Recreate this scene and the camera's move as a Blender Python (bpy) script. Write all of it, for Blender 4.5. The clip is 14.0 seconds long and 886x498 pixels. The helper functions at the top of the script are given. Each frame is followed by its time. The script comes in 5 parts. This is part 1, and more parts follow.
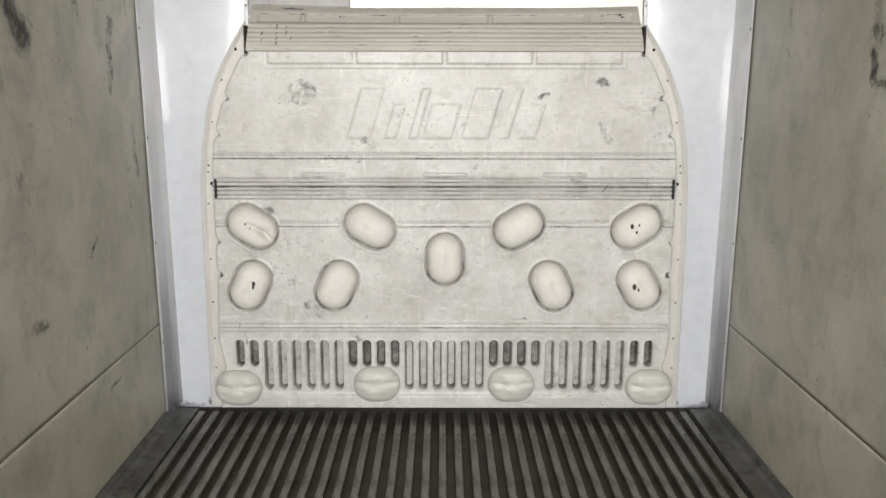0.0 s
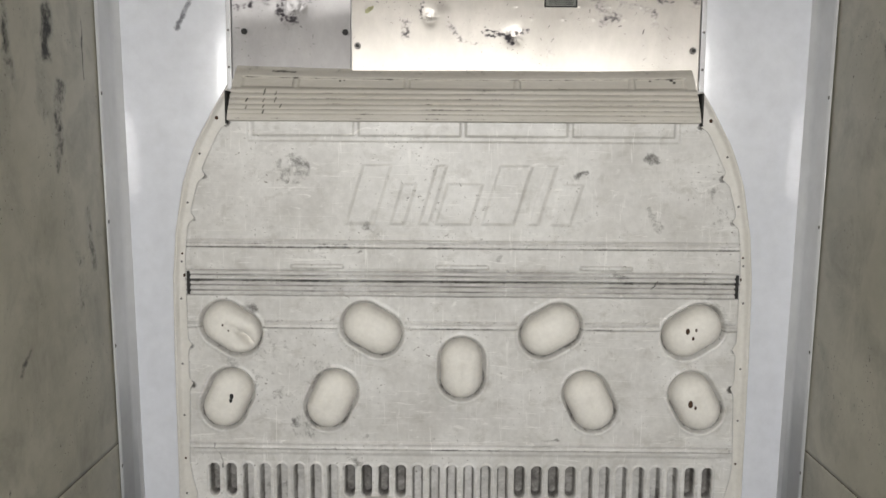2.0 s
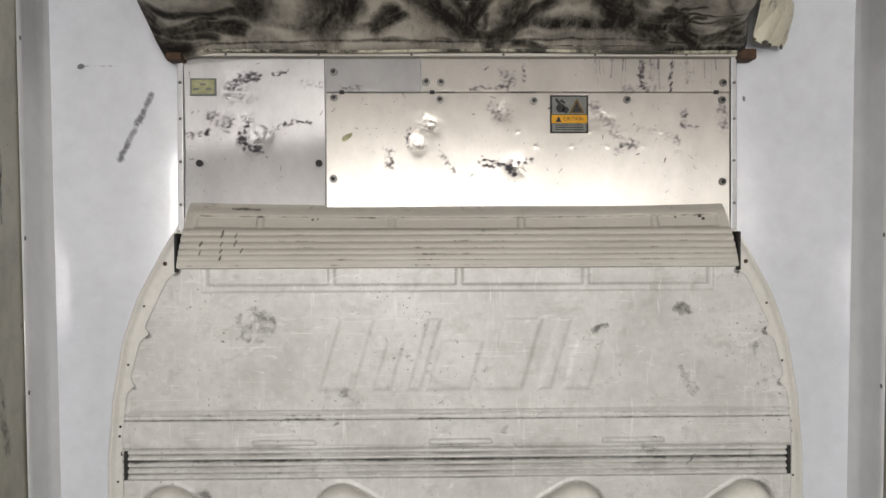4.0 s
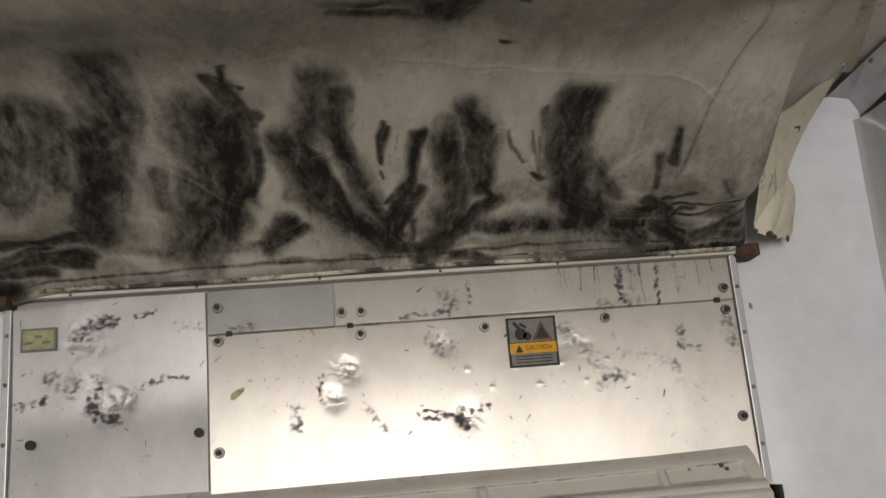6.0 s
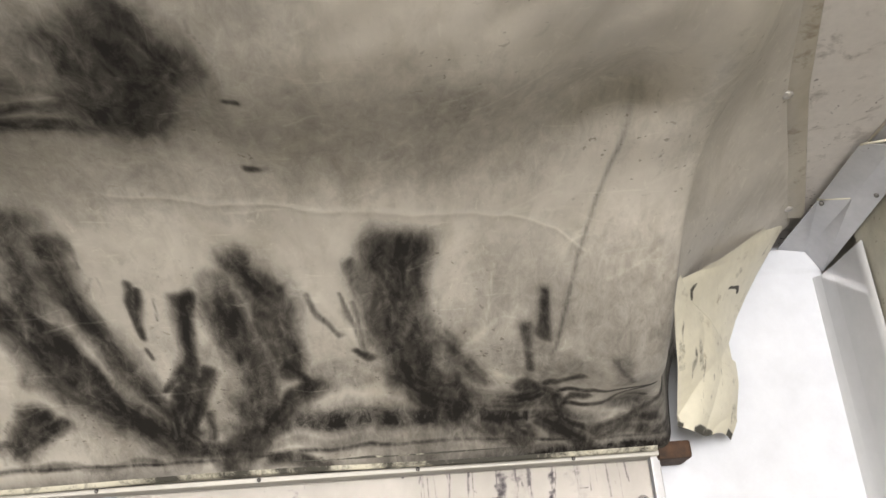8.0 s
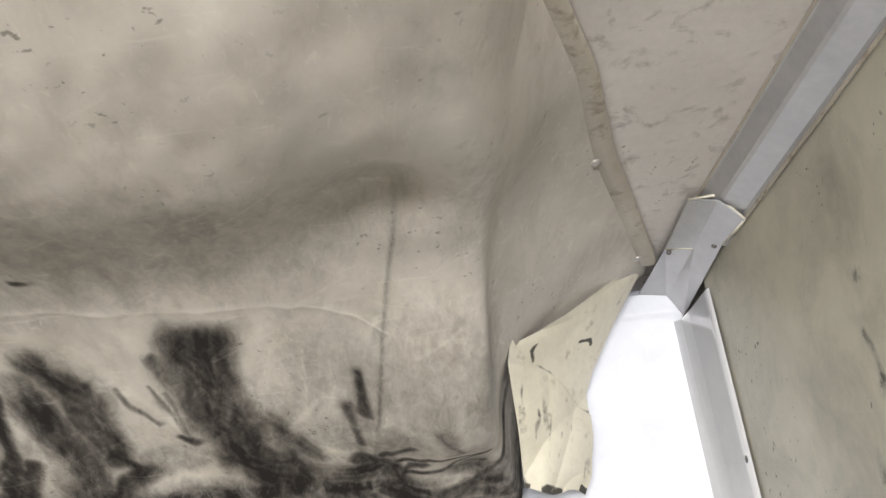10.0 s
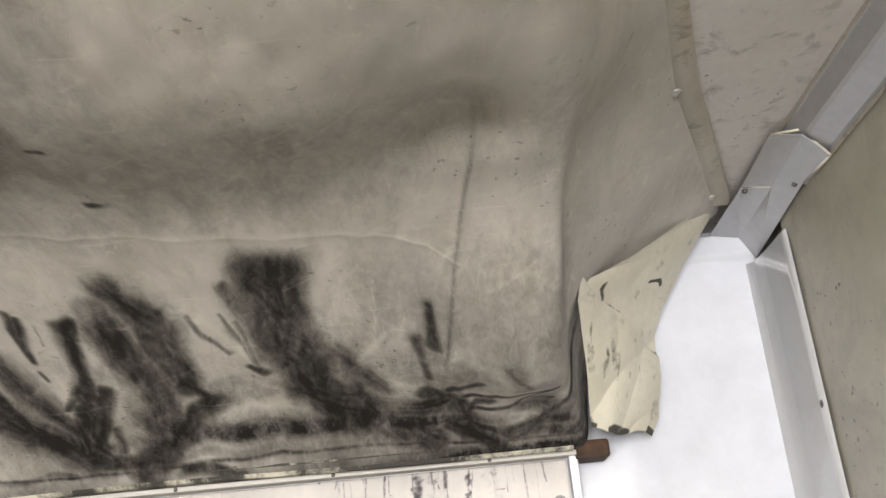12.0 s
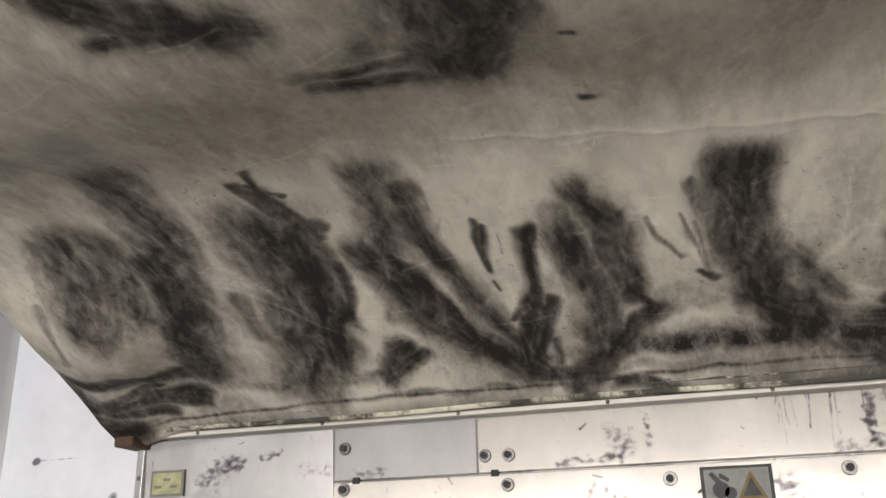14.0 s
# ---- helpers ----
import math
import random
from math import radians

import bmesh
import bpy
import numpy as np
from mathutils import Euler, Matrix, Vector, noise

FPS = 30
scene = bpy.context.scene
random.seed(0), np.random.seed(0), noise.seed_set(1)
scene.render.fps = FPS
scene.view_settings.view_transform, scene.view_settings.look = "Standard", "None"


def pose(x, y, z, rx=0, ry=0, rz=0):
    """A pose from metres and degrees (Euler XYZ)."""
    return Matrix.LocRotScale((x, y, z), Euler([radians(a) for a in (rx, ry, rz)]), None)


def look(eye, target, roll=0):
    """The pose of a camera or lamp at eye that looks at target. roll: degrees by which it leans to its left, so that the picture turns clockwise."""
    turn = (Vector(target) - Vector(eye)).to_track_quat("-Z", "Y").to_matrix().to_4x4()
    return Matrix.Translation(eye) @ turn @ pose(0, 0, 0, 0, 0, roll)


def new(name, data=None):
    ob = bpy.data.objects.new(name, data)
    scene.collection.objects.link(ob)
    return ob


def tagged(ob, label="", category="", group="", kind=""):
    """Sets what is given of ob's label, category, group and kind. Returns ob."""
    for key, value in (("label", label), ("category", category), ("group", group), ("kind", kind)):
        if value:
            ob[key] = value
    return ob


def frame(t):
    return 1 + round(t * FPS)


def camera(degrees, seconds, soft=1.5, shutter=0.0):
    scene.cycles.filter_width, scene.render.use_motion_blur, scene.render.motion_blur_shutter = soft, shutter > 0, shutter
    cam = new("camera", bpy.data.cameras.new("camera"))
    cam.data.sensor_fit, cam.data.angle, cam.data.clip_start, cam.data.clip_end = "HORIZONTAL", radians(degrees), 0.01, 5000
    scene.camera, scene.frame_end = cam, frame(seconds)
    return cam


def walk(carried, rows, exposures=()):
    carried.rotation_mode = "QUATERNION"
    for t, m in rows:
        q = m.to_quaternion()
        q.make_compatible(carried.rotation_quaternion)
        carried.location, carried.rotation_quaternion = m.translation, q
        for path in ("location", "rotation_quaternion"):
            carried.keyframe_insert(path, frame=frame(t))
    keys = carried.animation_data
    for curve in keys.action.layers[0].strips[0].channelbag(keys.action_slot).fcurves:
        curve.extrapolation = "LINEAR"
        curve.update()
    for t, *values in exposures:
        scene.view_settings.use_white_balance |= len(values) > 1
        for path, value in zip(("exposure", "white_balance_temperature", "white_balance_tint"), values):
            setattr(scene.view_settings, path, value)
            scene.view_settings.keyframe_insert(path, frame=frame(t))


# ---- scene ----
cam = camera(52.8, 14.0)
PATH = [
    (0, (-0.01, 0.463, 1.509), (-0.008, 2.426, 1.128), 0.1),
    (0.5, (-0.075, 0.606, 1.516), (-0.012, 2.575, 1.171), -0.8),
    (1, (-0.065, 0.771, 1.507), (-0.002, 2.745, 1.19), -2.0),
    (1.5, (-0.008, 0.979, 1.554), (-0.016, 2.962, 1.293), -0.1),
    (2, (-0.033, 1.112, 1.558), (-0.055, 3.096, 1.308), 0.4),
    (2.5, (-0.105, 1.291, 1.562), (-0.073, 3.283, 1.386), -0.6),
    (2.7, (-0.134, 1.336, 1.584), (-0.076, 3.329, 1.426), -0.9),
    (4.8, (-0.098, 1.935, 1.714), (-0.06, 3.928, 1.87), 0.0),
    (5, (-0.106, 2.027, 1.721), (-0.031, 4.014, 1.937), -1.1),
    (5.5, (-0.13, 2.164, 1.785), (0.044, 4.128, 2.122), -3.1),
    (6, (-0.031, 2.314, 1.803), (0.142, 4.248, 2.28), -4.8),
    (6.5, (0.119, 2.475, 1.813), (0.235, 4.361, 2.466), -0.5),
    (7, (0.202, 2.603, 1.865), (0.388, 4.454, 2.599), -1.3),
    (7.5, (0.269, 2.739, 1.917), (0.517, 4.536, 2.758), -5.4),
    (8, (0.388, 2.743, 1.944), (0.511, 4.558, 2.776), -4.7),
    (8.5, (0.575, 2.695, 1.992), (0.602, 4.522, 2.806), -3.9),
    (8.7, (0.633, 2.686, 2.017), (0.665, 4.526, 2.8), -5.7),
    (11, (0.662, 2.69, 2.036), (0.853, 4.485, 2.895), -7.6),
    (11.4, (0.66, 2.715, 2.04), (0.857, 4.56, 2.788), -7.3),
    (11.5, (0.661, 2.717, 2.029), (0.846, 4.561, 2.78), -6.8),
    (11.8, (0.639, 2.729, 2.022), (0.748, 4.577, 2.78), -6.1),
    (12, (0.62, 2.726, 2.017), (0.659, 4.583, 2.759), -5.6),
    (12.5, (0.563, 2.74, 1.99), (0.444, 4.605, 2.702), -4.1),
    (13, (0.476, 2.745, 1.993), (0.275, 4.62, 2.658), -3.5),
    (13.5, (0.406, 2.737, 1.993), (0.005, 4.575, 2.672), -2.7),
    (14, (0.343, 2.739, 1.955), (-0.219, 4.526, 2.655), -1.2),
]
walk(cam, [(t, look(eye, target, roll)) for t, eye, target, roll in PATH],
     exposures=[(0, 0.02, 6500, 10), (1.0, 0.0, 6500, 10), (1.5, -0.22, 6500, 10), (2.7, -0.35, 6550, 10), (5, -0.3, 6650, 12), (5.5, -0.4, 6750, 12), (6, -0.6, 6850, 12), (6.5, -0.3, 6850, 12), (7, 0.1, 6800, 12), (7.5, 0.45, 6700, 12), (8, 0.78, 6650, 12), (8.5, 0.64, 6550, 13), (11, 1.0, 6400, 12),
                (11.5, 0.75, 6450, 13), (12.5, 0.48, 6550, 13), (14, 0.38, 6600, 12)])

# ---- light ----
world = bpy.data.worlds.new("world")
scene.world = world
world.use_nodes = True
wn = world.node_tree
sky = wn.nodes.new("ShaderNodeTexSky")
sky.sky_type, sky.sun_disc = "NISHITA", False
sky.sun_elevation, sky.sun_rotation = radians(50), radians(200)
wn.links.new(sky.outputs[0], wn.nodes["Background"].inputs[0])
wn.nodes["Background"].inputs[1].default_value = 0.12

REAR = -2.2          # y of the open rear doorway
lamp = bpy.data.lights.new("doorway_daylight", "AREA")
lamp.shape, lamp.size, lamp.size_y, lamp.energy, lamp.color = "RECTANGLE", 2.36, 1.55, 272, (1.0, 0.985, 0.96)
lamp_ob = new("doorway_daylight", lamp)
lamp_ob.matrix_world = look((0, REAR + 0.12, 1.83), (0, 4, 1.3))


# ---- materials ----
def nodes_of(name):
    m = bpy.data.materials.new(name)
    m.use_nodes = True
    t = m.node_tree
    return m, t, t.nodes["Principled BSDF"]


def noise_tex(t, scale, detail=6, rough=0.6, stretch=(1, 1, 1), distort=0.0):
    co = t.nodes.new("ShaderNodeTexCoord")
    mp = t.nodes.new("ShaderNodeMapping")
    mp.inputs["Scale"].default_value = stretch
    n = t.nodes.new("ShaderNodeTexNoise")
    n.inputs["Scale"].default_value, n.inputs["Detail"].default_value = scale, detail
    n.inputs["Roughness"].default_value, n.inputs["Distortion"].default_value = rough, distort
    t.links.new(co.outputs["Object"], mp.inputs[0])
    t.links.new(mp.outputs[0], n.inputs["Vector"])
    return n.outputs["Fac"]


def ramp(t, fac, stops):
    r = t.nodes.new("ShaderNodeValToRGB")
    while len(r.color_ramp.elements) < len(stops):
        r.color_ramp.elements.new(0.5)
    for e, (p, c) in zip(r.color_ramp.elements, stops):
        e.position, e.color = p, (*c, 1) if len(c) == 3 else c
    t.links.new(fac, r.inputs[0])
    return r.outputs[0]


def mix(t, fac, a, b, kind="MIX"):
    m = t.nodes.new("ShaderNodeMix")
    m.data_type, m.blend_type = "RGBA", kind
    for value, socket in ((fac, m.inputs[0]), (a, m.inputs[6]), (b, m.inputs[7])):
        if isinstance(value, (int, float)):
            socket.default_value = value
        elif isinstance(value, tuple):
            socket.default_value = (*value, 1)
        else:
            t.links.new(value, socket)
    return m.outputs[2]


def calc(t, op, a, b, clamp=False):
    m = t.nodes.new("ShaderNodeMath")
    m.operation, m.use_clamp = op, clamp
    for value, socket in ((a, m.inputs[0]), (b, m.inputs[1])):
        if isinstance(value, (int, float)):
            socket.default_value = value
        else:
            t.links.new(value, socket)
    return m.outputs[0]


def attr(t, name):
    a = t.nodes.new("ShaderNodeAttribute")
    a.attribute_name = name
    return a.outputs["Fac"]


def bump(t, p, height, strength, distance=0.002):
    b = t.nodes.new("ShaderNodeBump")
    b.inputs["Strength"].default_value, b.inputs["Distance"].default_value = strength, distance
    t.links.new(height, b.inputs["Height"])
    t.links.new(b.outputs[0], p.inputs["Normal"])


def surface(name, low, high, rough, metal=0.0, scale=6, stretch=(1, 1, 1), spots=None, spot_at=(0.62, 0.72), spot_scale=9,
            spot_stretch=(1, 1, 1), relief=0.15, relief_scale=60, grime=None, grime_gain=1.0, grime_scale=38, grime_stretch=(1, 1, 1), coat=0.0, hold=0.0, veil=None, contrast=2.4, haze=False, veil_gain=0.8, gloss=0.5, scratch=None, specks=None, break_up=2.9, brushed=0.0, wear=None, grain=0.52, smoke=0.0):
    """A worn surface: two tones by broad noise, darker specks or smears, fine relief, and stains and painted shade from
    the mesh's own stain layer.
    """
    m, t, p = nodes_of(name)
    big = noise_tex(t, scale, 5, 0.6, stretch)
    col = ramp(t, big, [(0.3, low), (0.7, high)])
    fine = noise_tex(t, relief_scale, 8, 0.7, stretch)
    col = mix(t, 0.16, col, ramp(t, fine, [(0.3, (0.25, 0.25, 0.25)), (0.7, (1, 1, 1))]), "MULTIPLY")
    r = calc(t, "ADD", rough - 0.08, calc(t, "MULTIPLY", fine, 0.16))
    if spots:
        s = noise_tex(t, spot_scale, 7, 0.68, spot_stretch, 0.4)
        col = mix(t, ramp(t, s, [(spot_at[0], (0, 0, 0)), (spot_at[1], (0.85, 0.85, 0.85))]), col, spots)
    if scratch:
        for st, sc in (((0.12, 1, 2.2), 42), ((2.2, 1, 0.14), 38), ((0.5, 0.5, 1.6), 24)):
            line = noise_tex(t, sc, 3, 0.6, st, 1.2)
            col = mix(t, ramp(t, line, [(0.62, (0, 0, 0)), (0.72, (0.55, 0.55, 0.55))]), col, scratch)
    if specks:
        dot = noise_tex(t, 85, 2, 0.5, (1, 1, 1), 0.3)
        where = noise_tex(t, 5, 3, 0.6)
        col = mix(t, calc(t, "MULTIPLY", ramp(t, dot, [(0.66, (0, 0, 0)), (0.72, (1, 1, 1))]), ramp(t, where, [(0.48, (0, 0, 0)), (0.62, (0.9, 0.9, 0.9))])), col, specks)
    if grime:
        g = attr(t, "stain")
        n = noise_tex(t, grime_scale, 9, 0.75, grime_stretch, 0.5)
        n2 = noise_tex(t, grime_scale * 0.28, 6, 0.6, grime_stretch, 0.6)
        nn = calc(t, "ADD", calc(t, "MULTIPLY", n, grain), calc(t, "MULTIPLY", n2, 1.1 - grain))
        nn = calc(t, "ADD", calc(t, "MULTIPLY", calc(t, "SUBTRACT", nn, 0.55), break_up), 0.5, True)
        f = calc(t, "MULTIPLY", calc(t, "SUBTRACT", calc(t, "ADD", calc(t, "MULTIPLY", g, 1.08), hold), nn), contrast * grime_gain, True)
        f = calc(t, "MULTIPLY", f, calc(t, "MINIMUM", calc(t, "MULTIPLY", g, 3.0), 0.96), True)
        if smoke:
            f = calc(t, "MULTIPLY", calc(t, "POWER", calc(t, "MINIMUM", g, 1.0), smoke), calc(t, "ADD", calc(t, "MULTIPLY", calc(t, "SUBTRACT", 1.0, nn), 1.15), 0.44), True)
        if veil:
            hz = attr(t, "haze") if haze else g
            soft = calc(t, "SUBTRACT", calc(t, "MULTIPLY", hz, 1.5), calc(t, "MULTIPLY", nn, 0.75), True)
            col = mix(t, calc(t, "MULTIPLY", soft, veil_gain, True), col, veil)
        col = mix(t, f, col, grime)
        if wear:
            rub = calc(t, "MULTIPLY", attr(t, "wear"), calc(t, "ADD", calc(t, "MULTIPLY", n, 1.2), 0.1), True)
            col = mix(t, rub, col, wear)
        if metal:
            t.links.new(calc(t, "MULTIPLY", calc(t, "SUBTRACT", 1.0, f), metal), p.inputs["Metallic"])
        r = calc(t, "ADD", r, calc(t, "MULTIPLY", f, 0.25))
    t.links.new(col, p.inputs["Base Color"])
    t.links.new(r, p.inputs["Roughness"])
    if not (grime and metal):
        p.inputs["Metallic"].default_value = metal
    p.inputs["Coat Weight"].default_value = coat
    if brushed:
        grain = t.nodes.new("ShaderNodeCombineXYZ")
        grain.inputs[0].default_value = 1.0
        p.inputs["Anisotropic"].default_value = brushed
        t.links.new(grain.outputs[0], p.inputs["Tangent"])
    p.inputs["Specular IOR Level"].default_value = gloss
    if relief:
        bump(t, p, fine, relief)
    return m


LINER = surface("scuffed_liner", (0.345, 0.330, 0.262), (0.535, 0.515, 0.435), 0.38, scale=1.9, stretch=(1, 0.8, 1), spots=(0.11, 0.103, 0.085),
                spot_at=(0.46, 0.92), spot_scale=5.0, spot_stretch=(1, 1.1, 0.9), relief=0.14, relief_scale=20, grime=(0.03, 0.03, 0.028), veil=(0.08, 0.078, 0.068), specks=(0.07, 0.066, 0.055))
WHITE = surface("glossy_white_panel", (0.655, 0.675, 0.73), (0.715, 0.735, 0.785), 0.12, scale=2, relief=0.03, relief_scale=14, grime=(0.10, 0.10, 0.12), coat=0.15)
CEIL = surface("ceiling_liner", (0.62, 0.58, 0.54), (0.73, 0.69, 0.65), 0.5, scale=4, spots=(0.20, 0.175, 0.155), spot_at=(0.55, 0.74), spot_scale=20, relief=0.25, specks=(0.12, 0.10, 0.09))
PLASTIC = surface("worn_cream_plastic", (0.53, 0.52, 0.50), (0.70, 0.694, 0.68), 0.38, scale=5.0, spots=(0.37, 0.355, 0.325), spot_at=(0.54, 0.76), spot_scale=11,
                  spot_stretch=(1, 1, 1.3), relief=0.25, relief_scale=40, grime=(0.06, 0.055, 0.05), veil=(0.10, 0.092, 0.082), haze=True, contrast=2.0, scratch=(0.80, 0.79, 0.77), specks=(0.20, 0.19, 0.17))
COVER = surface("dusty_cream_cover", (0.52, 0.495, 0.445), (0.61, 0.585, 0.54), 0.5, scale=5, stretch=(0.4, 1, 2), relief=0.15, grime=(0.05, 0.046, 0.04), veil=(0.20, 0.185, 0.15))
RIMMAT = surface("cream_rim", (0.65, 0.63, 0.58), (0.72, 0.70, 0.66), 0.4, scale=6, spots=(0.35, 0.30, 0.22), spot_at=(0.68, 0.78), spot_scale=26, relief=0.1)
BUMPMAT = surface("yellowed_plastic", (0.74, 0.715, 0.67), (0.82, 0.80, 0.755), 0.52, gloss=0.3, scale=8, relief=0.1, grime=(0.06, 0.05, 0.03))
OVALMAT = surface("scraped_plastic", (0.55, 0.54, 0.50), (0.70, 0.69, 0.66), 0.38, scale=16, stretch=(0.4, 1, 2), relief=0.25, relief_scale=30)
ALU = surface("scarred_aluminium", (0.39, 0.368, 0.338), (0.50, 0.472, 0.438), 0.31, metal=0.42, scale=5, stretch=(1, 1, 0.6), relief=0.05, relief_scale=22, grime=(0.035, 0.03, 0.036),
              grime_scale=80, contrast=1.7, break_up=2.4, veil=(0.22, 0.20, 0.21), specks=(0.20, 0.19, 0.185), gloss=0.35, brushed=0.9)
# Same aluminium in a darker tone: the weaker reflection is put in the colour.
ALU_SHADED = surface("shaded_aluminium", (0.27, 0.262, 0.264), (0.37, 0.36, 0.36), 0.33, metal=0.30, scale=5, stretch=(1, 1, 0.6), relief=0.05, relief_scale=22, grime=(0.035, 0.03, 0.036),
                   grime_scale=80, contrast=1.7, break_up=2.4, veil=(0.20, 0.185, 0.195), specks=(0.19, 0.18, 0.18), gloss=0.3, brushed=0.8)
TRIMALU = surface("grey_aluminium_trim", (0.40, 0.40, 0.41), (0.50, 0.50, 0.51), 0.35, metal=0.4, scale=7, spots=(0.2, 0.19, 0.18), spot_at=(0.66, 0.8), spot_scale=18, relief=0.08)
SLAT = surface("worn_floor_slat", (0.10, 0.098, 0.086), (0.27, 0.265, 0.24), 0.42, metal=0.55, scale=11, stretch=(2.4, 0.45, 1), spots=(0.035, 0.032, 0.025), spot_at=(0.50, 0.68), spot_scale=16,
               spot_stretch=(2, 0.6, 1), relief=0.3, specks=(0.03, 0.027, 0.02))
PAN = surface("grimy_floor_pan", (0.030, 0.026, 0.018), (0.075, 0.064, 0.043), 0.6, scale=12, relief=0.3)
BASE = surface("dull_base_angle", (0.055, 0.055, 0.050), (0.16, 0.16, 0.148), 0.45, metal=0.3, scale=9, stretch=(1, 0.5, 1), spots=(0.025, 0.024, 0.02), spot_at=(0.5, 0.66), spot_scale=14, relief=0.25)
FLASH = surface("pale_painted_flashing", (0.66, 0.67, 0.685), (0.74, 0.75, 0.765), 0.12, scale=2, relief=0.03, relief_scale=10, coat=0.5)
SEAMMAT = surface("rusty_brown_seam", (0.05, 0.035, 0.022), (0.10, 0.07, 0.045), 0.7, scale=20, relief=0.0)
BOLT = surface("zinc_bolt", (0.11, 0.105, 0.10), (0.22, 0.21, 0.20), 0.42, metal=0.6, scale=80, relief=0.0)
DARK = surface("black_gap", (0.012, 0.012, 0.012), (0.02, 0.02, 0.02), 0.7, scale=20, relief=0.0)
RUST = surface("rusty_steel", (0.03, 0.018, 0.012), (0.10, 0.05, 0.026), 0.8, scale=40, relief=0.4)
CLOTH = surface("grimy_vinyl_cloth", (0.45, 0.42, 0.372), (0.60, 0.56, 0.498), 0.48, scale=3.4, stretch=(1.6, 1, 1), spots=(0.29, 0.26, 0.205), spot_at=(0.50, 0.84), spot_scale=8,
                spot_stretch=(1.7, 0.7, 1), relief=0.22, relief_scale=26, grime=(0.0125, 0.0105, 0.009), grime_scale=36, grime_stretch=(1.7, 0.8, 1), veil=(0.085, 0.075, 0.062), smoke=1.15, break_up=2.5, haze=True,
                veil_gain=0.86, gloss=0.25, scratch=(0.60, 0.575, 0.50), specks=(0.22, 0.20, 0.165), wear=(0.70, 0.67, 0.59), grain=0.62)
BATTEN = surface("brown_stained_batten", (0.40, 0.36, 0.29), (0.53, 0.49, 0.41), 0.5, scale=9, stretch=(1, 0.5, 1), spots=(0.17, 0.12, 0.07), spot_at=(0.55, 0.72), spot_scale=24, relief=0.2)
CREAM = surface("stained_cream_cloth", (0.60, 0.56, 0.44), (0.70, 0.665, 0.55), 0.55, scale=7, spots=(0.22, 0.17, 0.10), spot_at=(0.60, 0.74), spot_scale=22, relief=0.3,
                grime=(0.03, 0.028, 0.022))
OUT = surface("yard_concrete", (0.30, 0.29, 0.27), (0.38, 0.37, 0.35), 0.8, scale=0.6, relief=0.3)
STICK_G = surface("sticker_grey", (0.15, 0.155, 0.145), (0.22, 0.225, 0.21), 0.4, scale=50, gloss=0.12, relief=0.0)
STICK_Y = surface("sticker_orange", (0.62, 0.30, 0.01), (0.72, 0.36, 0.02), 0.4, scale=50, gloss=0.12, relief=0.0)
STICK_K = surface("sticker_black", (0.02, 0.02, 0.02), (0.04, 0.04, 0.04), 0.4, scale=50, gloss=0.12, relief=0.0)
STICK_B = surface("sticker_brown", (0.11, 0.065, 0.02), (0.16, 0.10, 0.03), 0.4, scale=50, gloss=0.12, relief=0.0)
STICK_N = surface("sticker_olive", (0.30, 0.30, 0.17), (0.42, 0.42, 0.26), 0.4, scale=60, gloss=0.12, relief=0.0)


# ---- building helpers ----
def part(name, bm, material, parent=None, label="", smooth=False):
    me = bpy.data.meshes.new(name)
    if isinstance(bm, tuple):
        me.from_pydata(bm[0], [], bm[1])
    else:
        bm.to_mesh(me)
        bm.free()
    me.materials.append(material)
    if smooth:
        me.polygons.foreach_set("use_smooth", [True] * len(me.polygons))
    me.update()
    ob = new(name, me)
    ob.parent = parent
    return tagged(ob, label)


def thing(name, label, category, kind="", at=(0, 0, 0)):
    ob = new(name)
    ob.location = at
    ob.empty_display_size = 0.05
    return tagged(ob, label, category, kind=kind)


def add_box(bm, lo, hi, bevel=0.0):
    c = [(a + b) / 2 for a, b in zip(lo, hi)]
    s = [b - a for a, b in zip(lo, hi)]
    made = bmesh.ops.create_cube(bm, size=1, matrix=Matrix.Translation(c) @ Matrix.Diagonal((*s, 1)))
    if bevel:
        edges = list({e for v in made["verts"] for e in v.link_edges})
        bmesh.ops.bevel(bm, geom=edges, offset=bevel, segments=2, affect="EDGES", profile=0.6)
    return bm


def box(lo, hi, bevel=0.0):
    return add_box(bmesh.new(), lo, hi, bevel)


def prism(profile, axis, lo, hi):
    """A closed profile of 2D points drawn out along an axis (0: profile in y,z; 1: in x,z; 2: in x,y)."""
    def place(p, v):
        q = list(p)
        q.insert(axis, v)
        return tuple(q)
    n = len(profile)
    verts = [place(p, lo) for p in profile] + [place(p, hi) for p in profile]
    faces = [(i, (i + 1) % n, n + (i + 1) % n, n + i) for i in range(n)] + [tuple(range(n)), tuple(range(2 * n - 1, n - 1, -1))]
    bm = bmesh.new()
    vs = [bm.verts.new(v) for v in verts]
    for f in faces:
        bm.faces.new([vs[i] for i in f])
    bmesh.ops.recalc_face_normals(bm, faces=bm.faces)
    return bm


